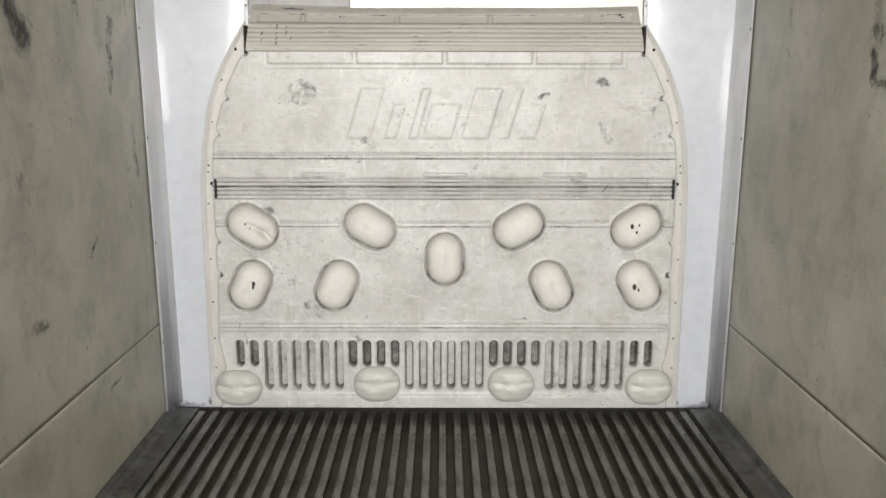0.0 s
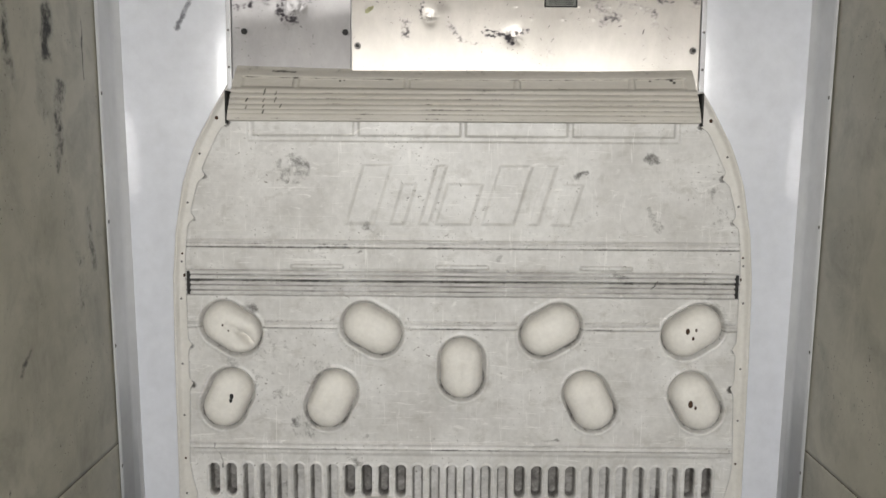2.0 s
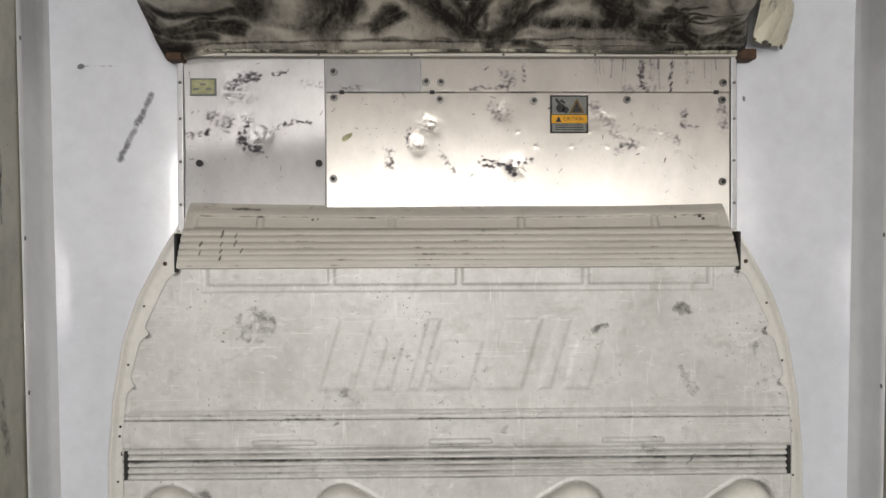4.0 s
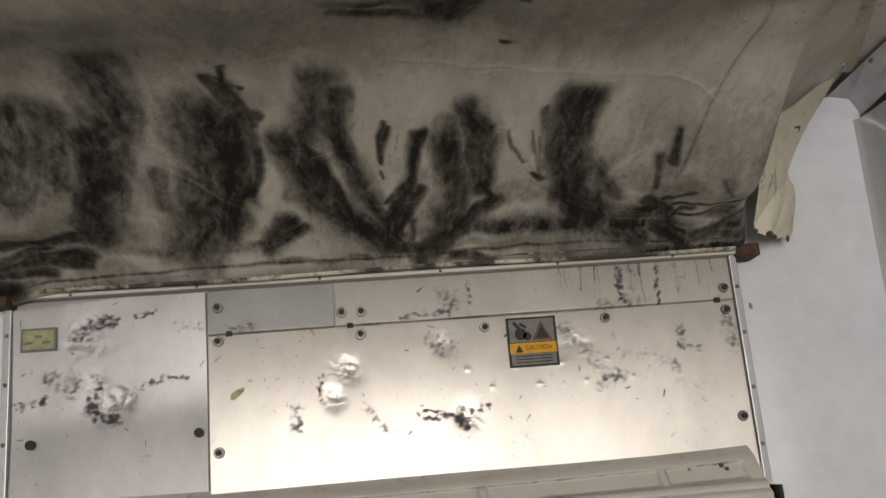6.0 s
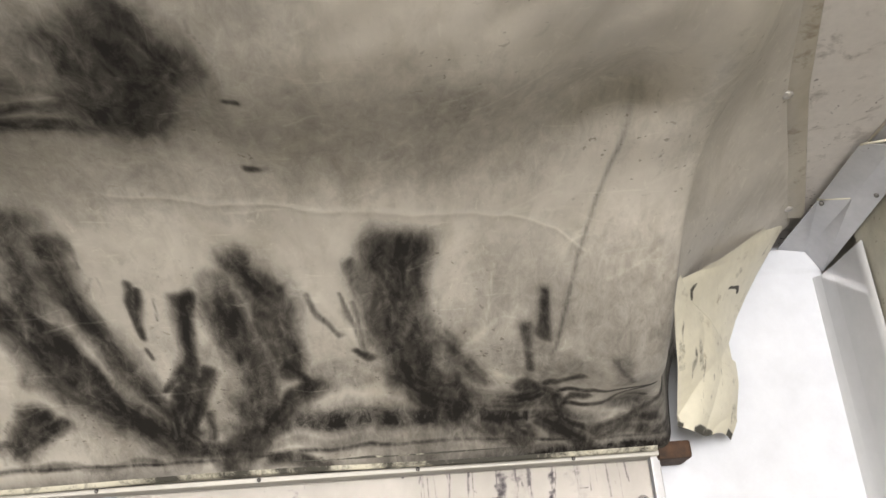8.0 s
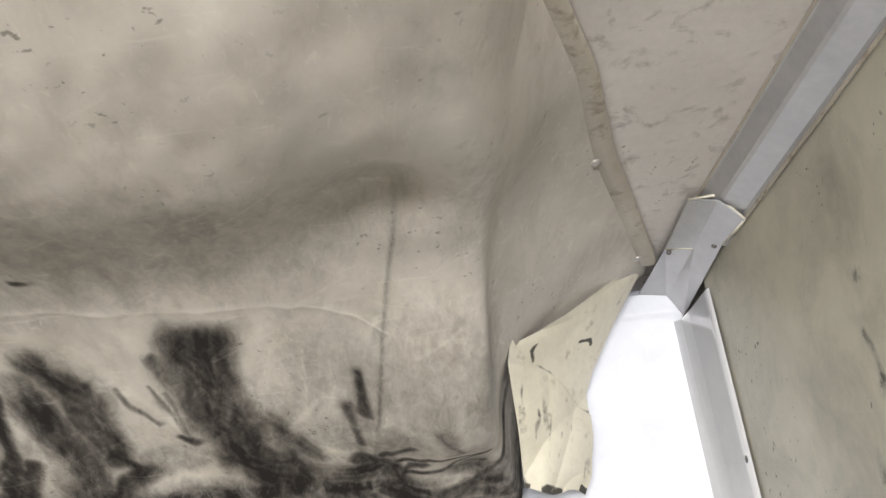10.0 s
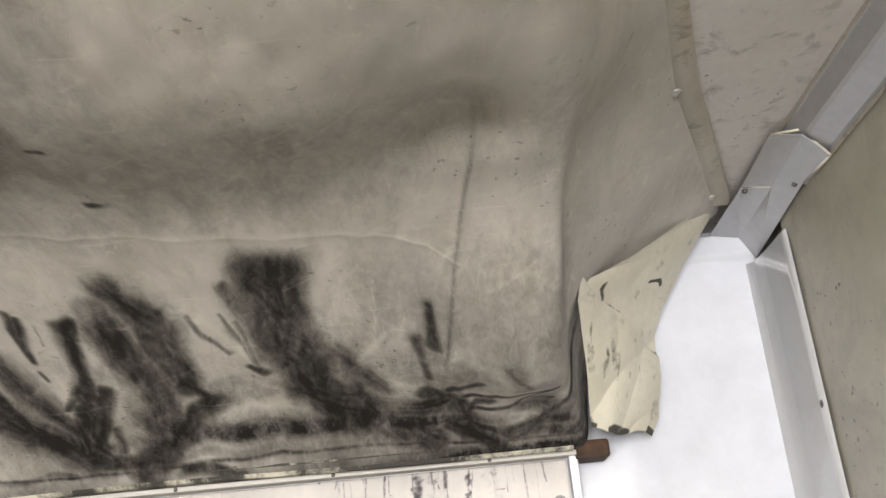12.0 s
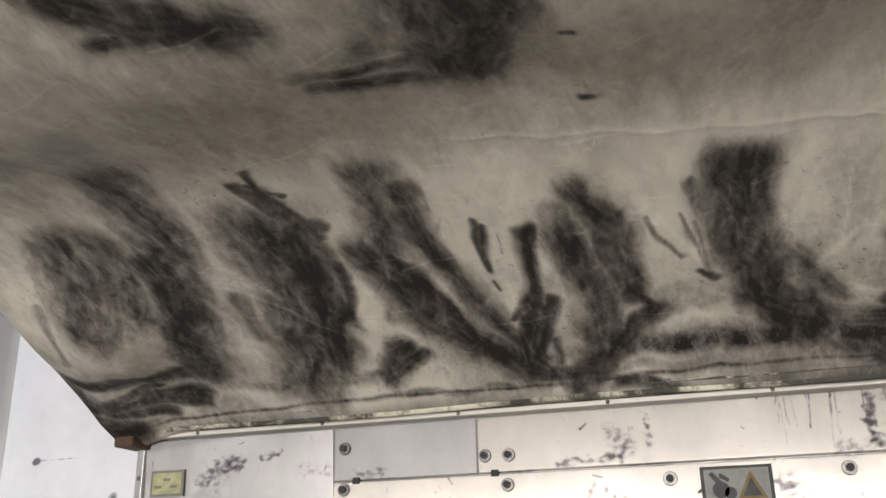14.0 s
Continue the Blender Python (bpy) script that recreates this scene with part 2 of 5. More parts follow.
def sheet(name, P, material, parent=None, label="", stain=None, smooth=True, haze=None, wear=None):
    """A mesh from a grid of points P[row, column, 3]; stain: a grid of values for the stain layer."""
    r, c = P.shape[:2]
    me = bpy.data.meshes.new(name)
    i = np.arange(r * c).reshape(r, c)
    quads = np.stack([i[:-1, :-1], i[:-1, 1:], i[1:, 1:], i[1:, :-1]], -1).reshape(-1, 4)
    me.vertices.add(r * c)
    me.vertices.foreach_set("co", P.reshape(-1).astype(np.float32))
    me.loops.add(quads.size)
    me.loops.foreach_set("vertex_index", quads.reshape(-1).astype(np.int32))
    me.polygons.add(len(quads))
    me.polygons.foreach_set("loop_start", np.arange(0, quads.size, 4).astype(np.int32))
    if smooth:
        me.polygons.foreach_set("use_smooth", np.ones(len(quads), bool))
    me.update(calc_edges=True)
    me.validate()
    for layer_name, values in (("stain", stain), ("haze", haze), ("wear", wear)):
        if values is not None:
            layer = me.attributes.new(layer_name, "FLOAT", "POINT")
            layer.data.foreach_set("value", values.reshape(-1).astype(np.float32))
    me.materials.append(material)
    ob = new(name, me)
    ob.parent = parent
    return tagged(ob, label)


def step(a, b, v):
    s = np.clip((v - a) / (b - a), 0, 1)
    return s * s * (3 - 2 * s)


def stroke(A, B, path, width, amount, soft=0.04):
    """How much of a smear along a path of 2D points lies at A, B: amount on its line, fading over its width."""
    best = np.full(A.shape, 1e9)
    for (a0, b0), (a1, b1) in zip(path[:-1], path[1:]):
        da, db = a1 - a0, b1 - b0
        k = np.clip(((A - a0) * da + (B - b0) * db) / (da * da + db * db + 1e-12), 0, 1)
        best = np.minimum(best, np.hypot(A - a0 - k * da, B - b0 - k * db))
    return amount * (1 - step(width * soft, width * 0.72, best))


def wave(A, B, seed, n=14, low=2.0, high=14.0):
    """A smooth irregular relief, about -1 to 1, of crossing waves."""
    rng = np.random.default_rng(seed)
    out = np.zeros(A.shape)
    for _ in range(n):
        f, a, ph = rng.uniform(low, high), rng.uniform(0, math.tau), rng.uniform(0, math.tau)
        out += np.sin(f * (A * math.cos(a) + B * math.sin(a)) + ph + 0.7 * np.sin(0.6 * f * B + ph * 2)) / n ** 0.5
    return out


# ---- the trailer's shell ----
HALF, TOP, FRONT = 1.245, 2.70, 4.42
SLAB = 1.315
SEAM = 0.439
LEAN = 0.016         # how far the side walls lean out, per metre of height


def side_wall(name, sign, label):
    wall = tagged(part(name, box((min(sign * SLAB, sign * (SLAB + 0.06)), REAR, -0.10), (max(sign * SLAB, sign * (SLAB + 0.06)), FRONT + 0.12, TOP + 0.08)), LINER),
                  label, "wall", kind="structure")
    for z0, z1 in ((0.030, SEAM - 0.0022), (SEAM + 0.0022, TOP - 0.02)):
        ny, nz = 420, max(2, int((z1 - z0) * 70))
        Y, Z = np.meshgrid(np.concatenate([np.linspace(REAR + 0.05, 1.5, 20)[:-1], np.linspace(1.5, 4.262, ny)]), np.linspace(z0, z1, nz))
        X = sign * (HALF - 0.004 + LEAN * Z) + 0.0011 * wave(Y, Z, 5 + int(sign), 10, 1.0, 5.0)
        P = np.stack([X, Y, Z], -1)
        back = P[:1].copy(), P[-1:].copy()
        for b in back:
            b[..., 0] = sign * (SLAB + 0.002)
        P = np.concatenate([back[0], P, back[1]])
        WY, WZ = P[..., 1] + 0.012 * wave(P[..., 1], P[..., 2], 61, 12, 15, 60), P[..., 2] + 0.012 * wave(P[..., 1], P[..., 2], 62, 12, 15, 60)
        stain = np.zeros(P.shape[:2])
        for path, w, a in SCUFFS[sign]:
            stain = np.maximum(stain, stroke(WY, WZ, path, w * 1.3, a))
        sheet("panel", P, LINER, wall, stain=stain)
    part("seam_strip", box((min(sign * 1.2495, sign * 1.268), REAR + 0.05, SEAM - 0.0030), (max(sign * 1.2495, sign * 1.268), 4.25, SEAM + 0.0030)), SEAMMAT, wall)
    return wall


SCUFFS = {
    -1: [
        ([(3.08, 0.74), (3.18, 0.74)], 0.035, 0.7),
        ([(3.14, 1.71), (3.2, 1.63)], 0.14, 0.72),
        ([(3.02, 1.51), (3.06, 1.48)], 0.06, 0.5),
        ([(3.08, 1.24), (3.14, 1.16)], 0.1, 0.35),
        ([(3.65, 0.35), (3.74, 0.38)], 0.02, 0.6),
        ([(3.44, 0.56), (3.45, 0.57)], 0.012, 0.9),
        ([(3.81, 1.78), (3.81, 1.62)], 0.08, 0.4),
        ([(4.02, 1.14), (4.0, 0.87)], 0.1, 0.3),
        ([(3.87, 1.92), (3.87, 1.80)], 0.075, 0.85),
        ([(4.12, 1.95), (4.13, 1.72)], 0.012, 0.85),
        ([(3.93, 1.70), (3.90, 1.45)], 0.06, 0.55),
        ([(3.60, 1.95), (3.62, 1.70)], 0.05, 0.55),
        ([(4.10, 1.30), (4.12, 1.10)], 0.04, 0.5),
        ([(3.58, 0.87), (3.64, 0.93)], 0.02, 0.6),
    ],
    1: [
        ([(3.17, 1.7), (3.13, 1.63)], 0.07, 0.6),
        ([(3.17, 1.58), (3.14, 1.53)], 0.07, 0.8),
        ([(3.13, 1.48), (3.04, 1.47)], 0.05, 0.7),
        ([(3.83, 1.62), (3.82, 1.59)], 0.02, 0.6),
        ([(3.2, 1.37), (3.16, 1.33)], 0.02, 0.5),
        ([(3.25, 0.44), (3.23, 0.41)], 0.012, 0.9),
        ([(4.04, 1.32), (3.92, 1.09)], 0.1, 0.3),
        ([(3.04, 0.65), (2.98, 0.64)], 0.05, 0.45),
        ([(3.91, 1.86), (3.81, 1.68)], 0.04, 0.55),
        ([(3.84, 1.6), (3.81, 1.58)], 0.02, 0.8),
        ([(3.78, 2.34), (3.77, 2.3), (3.78, 2.27)], 0.03, 0.66),
        ([(3.83, 2.19), (3.83, 2.14)], 0.035, 0.5),
        ([(3.77, 2.43), (3.73, 2.42)], 0.03, 0.35),
        ([(3.7, 2.34), (3.64, 2.34)], 0.04, 0.3),
    ],
}
wall_west = side_wall("wall_west", -1, "scuffed grey-green liner wall with a panel seam")
wall_east = side_wall("wall_east", 1, "scuffed grey-green liner wall with dark scrapes")
wall_north = tagged(part("wall_north", box((-HALF - 0.13, FRONT + 0.06, -0.10), (HALF + 0.13, FRONT + 0.14, TOP + 0.08)), WHITE), "white front wall behind the bulkhead", "wall", kind="structure")
ceiling = tagged(part("ceiling", box((-HALF - 0.13, REAR, TOP), (HALF + 0.13, FRONT + 0.14, TOP + 0.08)), CEIL), "pale speckled liner ceiling", "ceiling", kind="structure")
ground = tagged(part("ground", box((-60, -120, -1.35), (60, REAR - 0.4, -1.25)), OUT), "concrete yard outside the rear doorway", "ground", kind="structure")
door_frame = tagged(part("trim", box((-HALF - 0.08, REAR - 0.1, TOP - 0.05), (HALF + 0.08, REAR, TOP + 0.08), 0.01), TRIMALU), "aluminium header of the rear doorway", "trim", kind="structure")


def corner_panel(sign):
    """The glossy white moulded panel between side wall and evaporator; its inner edge rolls back."""
    Uf, Zf = np.meshgrid(np.linspace(1, 0, 90), np.linspace(0.0, 2.665, 480))
    Uf = 0.842 + Uf * (1.240 + LEAN * Zf - 0.842)
    roll = np.clip((1.0 - Uf) / 0.16, 0, 1)
    Yf = FRONT + 0.014 * roll ** 1.7 - 0.006 * step(2.612, 2.622, Zf) + 0.0012 * wave(Uf, Zf, 3, 8, 1.5, 5)
    P2 = np.stack([sign * Uf, Yf, Zf], -1)
    if sign < 0:
        s = np.maximum(stroke(-Uf, Zf, [(-1.16, 2.229), (-1.0, 2.234)], 0.008, 0.7), stroke(-Uf, Zf, [(-0.945, 2.14), (-0.99, 2.05), (-1.04, 1.945)], 0.034, 0.80))
        s = np.maximum(s, stroke(-Uf, Zf, [(-1.163, 2.229), (-1.158, 2.229)], 0.022, 1.0))
    else:
        s = stroke(Uf, Zf, [(0.905, 2.135), (0.905, 2.128)], 0.012, 1.0)
    s = np.maximum(s, 0.62 * (1 - step(0.0, 0.07, Zf)) * (np.abs(wave(Uf * 9, Zf * 5, 9)) > 0.5))
    return tagged(sheet("wall_panel", P2, WHITE, wall_north, stain=s), "glossy white moulded corner panel with scuffs")


for sign in (-1, 1):
    corner_panel(sign)

# corner flashing between wall liner and white panel, and the trims along floor and ceiling
for sign in (-1, 1):
    rows = []
    for z in (0.012, 1.3, 2.600):
        edge = 1.240 + LEAN * z
        rows.append([(sign * (edge - 0.0035), 4.236, z), (sign * (edge - 0.0045), 4.262, z), (sign * (edge - 0.005), 4.36, z), (sign * (edge - 0.009), 4.405, z), (sign * (edge - 0.020), FRONT - 0.005, z), (sign * (edge - 0.022), FRONT + 0.03, z)])
    fl = tagged(sheet("trim", np.array(rows), FLASH), "pale painted aluminium corner flashing with rivets", "trim", kind="structure")
    solid = fl.modifiers.new("thickness", "SOLIDIFY")
    solid.thickness, solid.offset = 0.003, 0
    for z in (0.35, 0.8, 1.25, 1.7, 2.28):
        b = bmesh.new()
        bmesh.ops.create_uvsphere(b, u_segments=10, v_segments=6, radius=0.008, matrix=Matrix.Translation((sign * (1.236 + LEAN * z), 4.252, z)) @ Matrix.Diagonal((0.5, 1, 1, 1)))
        part("rivet", b, BOLT, fl, smooth=True)
    tagged(part("baseboard", prism([(sign * 1.243, 0.036), (sign * 1.236, 0.036), (sign * 1.226, 0.010), (sign * 1.205, 0.004), (sign * 1.132, 0.002), (sign * 1.132, -0.040), (sign * 1.243, -0.040)],
                                   1, REAR, 4.36), BASE), "dull grey aluminium floor angle", "trim", kind="structure")
    cove = tagged(part("trim", prism([(sign * 1.222, TOP), (sign * 1.222, TOP - 0.003), (sign * 1.227, TOP - 0.007), (sign * 1.237, TOP - 0.036), (sign * 1.242, TOP - 0.041), (sign * 1.2765, TOP - 0.059),
                                       (sign * 1.277, TOP - 0.066), (sign * 1.290, TOP - 0.069), (sign * 1.312, TOP - 0.05), (sign * 1.312, TOP)], 1, REAR, 4.12), TRIMALU),
                  "grey aluminium ceiling cove trim", "trim", kind="structure")
    for x, z in ((1.2235, TOP - 0.0035), (1.279, TOP - 0.069)):
        part("sealant", prism([(sign * (x - 0.002), z - 0.002), (sign * (x + 0.002), z - 0.002), (sign * (x + 0.002), z + 0.002), (sign * (x - 0.002), z + 0.002)], 1, REAR, 4.06), BATTEN, cove, "brown-stained sealant line")
    # folded gusset plate over the cove's end
    A = [(1.204, 4.031, 2.690), (1.234, 3.985, 2.661), (1.278, 4.003, 2.630), (1.277, 4.116, 2.636), (1.244, 4.166, 2.656), (1.214, 4.230, 2.688), (1.199, 4.412, 2.669), (1.258, 4.412, 2.660), (1.284, 4.412, 2.612)]
    bm = bmesh.new()
    vs = [bm.verts.new((sign * x, y, z)) for x, y, z in A]
    for f in ((0, 1, 4, 5), (1, 2, 3, 4), (5, 4, 7, 6), (4, 3, 8, 7)):
        bm.faces.new([vs[q] for q in f])
    bmesh.ops.recalc_face_normals(bm, faces=bm.faces)
    bmesh.ops.solidify(bm, geom=bm.faces[:], thickness=0.003)
    g = tagged(part("gusset_plate", bm, TRIMALU), "folded aluminium gusset plate at the ceiling corner", "bracket")
    for x, y, z in ((1.216, 4.026, 2.681), (1.255, 4.006, 2.649), (1.266, 4.128, 2.639), (1.217, 4.227, 2.677)):
        b = bmesh.new()
        bmesh.ops.create_uvsphere(b, u_segments=10, v_segments=6, radius=0.005, matrix=Matrix.Translation((sign * x, y, z)))
        part("rivet", b, BOLT, g, smooth=True)
    for (xa, ya, za), (xb, yb, zb) in (((1.203, 4.030, 2.688), (1.235, 3.994, 2.674)), ((1.235, 3.994, 2.674), (1.277, 4.002, 2.628)), ((1.213, 4.229, 2.687), (1.242, 4.168, 2.656)), ((1.277, 4.008, 2.629), (1.276, 4.115, 2.635))):
        b = bmesh.new()
        d = Vector((sign * (xb - xa), yb - ya, zb - za))
        m = Matrix.Translation((sign * (xa + xb) / 2, (ya + yb) / 2, (za + zb) / 2)) @ d.to_track_quat("Z", "Y").to_matrix().to_4x4()
        bmesh.ops.create_cone(b, cap_ends=True, segments=8, radius1=0.0024, radius2=0.0024, depth=d.length, matrix=m)
        part("sealant", b, CREAM, g, "cream sealant bead", True)


# ---- the return-air bulkhead ----
FACE = 4.268
bulkhead = thing("air_bulkhead", "scuffed cream plastic return-air bulkhead standing on the slatted floor", "bulkhead", at=(0, 0, 0))


def rim_half(z):
    return np.interp(z, [0.0, 0.2, 0.73, 1.03, 1.205, 1.375, 1.53, 1.66, 1.755], [1.068, 1.067, 1.069, 1.066, 1.050, 1.012, 0.959, 0.895, 0.838])


def body_half(z):
    w = np.interp(z, [0.045, 0.15, 0.235, 0.30, 0.366, 0.62, 0.773, 1.116, 1.247, 1.424, 1.586, 1.63], [0.995, 0.985, 0.968, 0.985, 0.995, 0.987, 0.988, 0.990, 0.977, 0.930, 0.852, 0.820])
    for zn, depth in ((1.60, 0.016), (1.415, 0.020), (1.262, 0.018), (0.80, 0.014), (0.655, 0.014)):
        w = w - depth * np.exp(-((z - zn) / 0.016) ** 2)
    return w


def ridge(v, c, half, soft=0.005):
    return 1 - step(half - soft / 2, half + soft, np.abs(v - c))


BUMPS = [(-0.832, 0.865, 32), (-0.323, 0.865, 30), (0.002, 0.722, 90), (0.322, 0.865, -30), (0.833, 0.867, -32), (-0.851, 0.603, -65), (-0.472, 0.603, -65), (0.469, 0.603, 65), (0.854, 0.606, 62)]
SLOTS = [(-0.908 + 0.06265 * k, k) for k in range(30)]
OVALS = [(-0.918, 0.137), (-0.300, 0.156), (0.299, 0.156), (0.915, 0.143)]


def relief(X, Z):
    """How far the bulkhead's face stands out, in metres."""
    h = 0.0012 * wave(X, Z, 2, 10, 1.5, 6)
    for c in (1.175, 0.882, 0.430):
        r = ridge(Z, c, 0.012) - 0.55 * ridge(Z, c, 0.0055, 0.004)
        if c == 0.882:
            for bx, bz, _ in BUMPS[:2] + BUMPS[3:5]:
                r = r * step(0.118, 0.128, np.abs(X - bx))
        h = h + 0.008 * r
    for c in (1.070, 1.052, 1.034, 1.014, 0.996):
        h = h + 0.012 * ridge(Z, c, 0.0045, 0.004)
    h = h - 0.006 * ridge(Z, 1.041, 0.0028, 0.003) - 0.004 * ridge(Z, 1.080, 0.003, 0.003)
    for c in (-0.517, 0.001, 0.516):
        d = np.hypot(np.maximum(np.abs(X - c) - 0.086, 0), Z - 1.094)
        h = h + 0.009 * (1 - step(0.004, 0.010, d))
    # a row of framed fields under the top cover
    inside = ridge(X, 0, 0.757, 0.004) * ridge(Z, 1.59, 0.050, 0.004)
    field = np.zeros(X.shape)
    for a, b in ((-0.738, -0.388), (-0.366, -0.011), (0.011, 0.364), (0.386, 0.738)):
        field = np.maximum(field, ridge(X, (a + b) / 2, (b - a) / 2, 0.006) * ridge(Z, 1.600, 0.040, 0.006))
    h = h - 0.005 * inside * (1 - field)
    # the moulded emblem: slanted plain bars
    for x0, wide, tall in ((-0.365, 0.105, 0.215), (-0.232, 0.055, 0.15), (-0.137, 0.042, 0.215), (-0.035, 0.130, 0.15), (0.125, 0.120, 0.215), (0.250, 0.042, 0.215), (0.345, 0.080, 0.15)):
        s = X - 0.30 * (Z - 1.245)
        d = np.maximum(np.abs(s - x0) - wide / 2, np.abs(Z - 1.245 - tall / 2) - tall / 2)
        h = h + 0.0026 * (1 - step(-0.012, 0.010, d)) - 0.0008 * np.exp(-(d / 0.006) ** 2)
    # sunk rings round the bumps
    for bx, bz, a in BUMPS:
        ca, sa = math.cos(radians(-a)), math.sin(radians(-a))
        p, q = (X - bx) * ca + (Z - bz) * sa, -(X - bx) * sa + (Z - bz) * ca
        d = np.hypot(np.maximum(np.abs(p) - 0.032, 0), q) - 0.084
        h = h - 0.034 * (1 - step(-0.012, 0.004, d - 0.003)) + 0.0025 * np.exp(-((d - 0.011) / 0.005) ** 2)
    # return-air slots
    vent = ridge(Z, 0.25, 0.145, 0.01) * ridge(X, 0, 0.965, 0.03)
    h = h - 0.006 * vent
    for cx, k in SLOTS:
        short = k in (0, 1, 28, 29) or 8 <= k <= 11 or 18 <= k <= 21
        z0 = 0.252 if short else 0.146
        d = np.hypot(X - cx, np.maximum(np.abs(Z - (0.338 + z0) / 2) - (0.338 - z0) / 2, 0))
        h = h + 0.005 * (1 - step(0.022, 0.028, d)) - 0.060 * (1 - step(0.0155, 0.0200, d))
    h = h + 0.006 * (1 - step(0.09, 0.125, Z))
    return h


def slot_shade_grime(X, Z):
    # shade painted into the slots, darkest in the short ones, and grimy edges
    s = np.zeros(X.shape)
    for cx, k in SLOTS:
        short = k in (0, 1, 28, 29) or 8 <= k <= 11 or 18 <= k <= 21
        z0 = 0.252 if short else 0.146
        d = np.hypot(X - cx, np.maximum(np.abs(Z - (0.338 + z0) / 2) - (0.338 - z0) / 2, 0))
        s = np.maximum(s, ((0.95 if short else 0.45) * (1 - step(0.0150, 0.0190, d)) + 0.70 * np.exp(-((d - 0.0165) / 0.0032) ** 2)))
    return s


def bulkhead_stain_shade(X, Z):
    s = np.zeros(X.shape)
    # hinge joint line, and groove and rib-edge shade drawn as dark lines
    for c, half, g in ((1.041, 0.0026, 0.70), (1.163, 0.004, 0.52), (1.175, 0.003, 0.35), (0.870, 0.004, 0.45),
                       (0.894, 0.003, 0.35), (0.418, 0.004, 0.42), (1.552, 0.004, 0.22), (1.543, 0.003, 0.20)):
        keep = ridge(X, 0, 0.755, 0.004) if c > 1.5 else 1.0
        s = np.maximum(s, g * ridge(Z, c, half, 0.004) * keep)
    s = np.maximum(s, 0.36 * step(0.6, 1.2, wave(X * 1.5, Z * 1.5, 31, 14, 3, 18)))
    # grime rings round the bumps, with their underside shade painted in
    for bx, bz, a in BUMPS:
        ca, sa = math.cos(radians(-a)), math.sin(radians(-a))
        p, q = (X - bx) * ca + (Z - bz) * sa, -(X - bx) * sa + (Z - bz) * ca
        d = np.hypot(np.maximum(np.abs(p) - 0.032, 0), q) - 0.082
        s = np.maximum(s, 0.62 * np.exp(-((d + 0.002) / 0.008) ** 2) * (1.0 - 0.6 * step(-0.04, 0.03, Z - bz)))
    ring = np.abs(np.hypot(X + 0.600, (Z - 1.441) * 1.1) - 0.035)
    s = np.maximum(s, 0.62 * (1 - step(0.02, 0.045, ring)))
    for path, w, a in (([(0.655, 1.488), (0.69, 1.47)], 0.045, 0.66), ([(0.655, 1.31), (0.70, 1.23)], 0.05, 0.55), ([(-0.335, 1.235), (-0.30, 1.20)], 0.045, 0.6),
                       ([(0.395, 1.418), (0.445, 1.43)], 0.018, 0.7), ([(0.135, 1.14), (0.15, 1.09)], 0.04, 0.55), ([(-0.66, 0.58), (-0.60, 0.64)], 0.05, 0.42),
                       ([(-0.61, 0.525), (-0.60, 0.505)], 0.03, 0.66), ([(-0.39, 1.142), (-0.36, 1.140)], 0.022, 0.6), ([(-0.90, 0.44), (-0.885, 0.40), (-0.87, 0.335)], 0.010, 0.85),
                       ([(0.30, 0.455), (0.36, 0.458)], 0.016, 0.6), ([(-0.15, 0.452), (-0.10, 0.450)], 0.025, 0.5), ([(0.62, 0.885), (0.66, 0.90)], 0.03, 0.5),
                       ([(0.86, 1.38), (0.92, 1.30)], 0.05, 0.45), ([(-0.78, 0.95), (-0.74, 0.94)], 0.035, 0.5), ([(0.69, 1.045), (0.69, 1.02)], 0.012, 0.9),
                       ([(-0.78, 1.065), (-0.62, 1.035)], 0.02, 0.45)):
        s = np.maximum(s, stroke(X + 0.006 * wave(X, Z, 51, 12, 30, 130), Z + 0.006 * wave(X, Z, 52, 12, 30, 130), path, w * 1.25, a))
    for zn in (1.60, 1.415, 1.262, 0.80, 0.655):
        d = np.hypot(np.abs(X) - body_half(np.array(zn)) - 0.004, Z - zn)
        s = np.maximum(s, 0.8 * (1 - step(0.006, 0.024, d)))
    # shade painted under the lower edge of each raised pill
    for c in (-0.517, 0.001, 0.516):
        d = np.hypot(np.maximum(np.abs(X - c) - 0.086, 0), Z - 1.094)
        s = np.maximum(s, 0.50 * np.exp(-((d - 0.009) / 0.003) ** 2) * (Z < 1.096))
    return np.maximum(s, 0.62 * slot_shade_grime(X, Z))


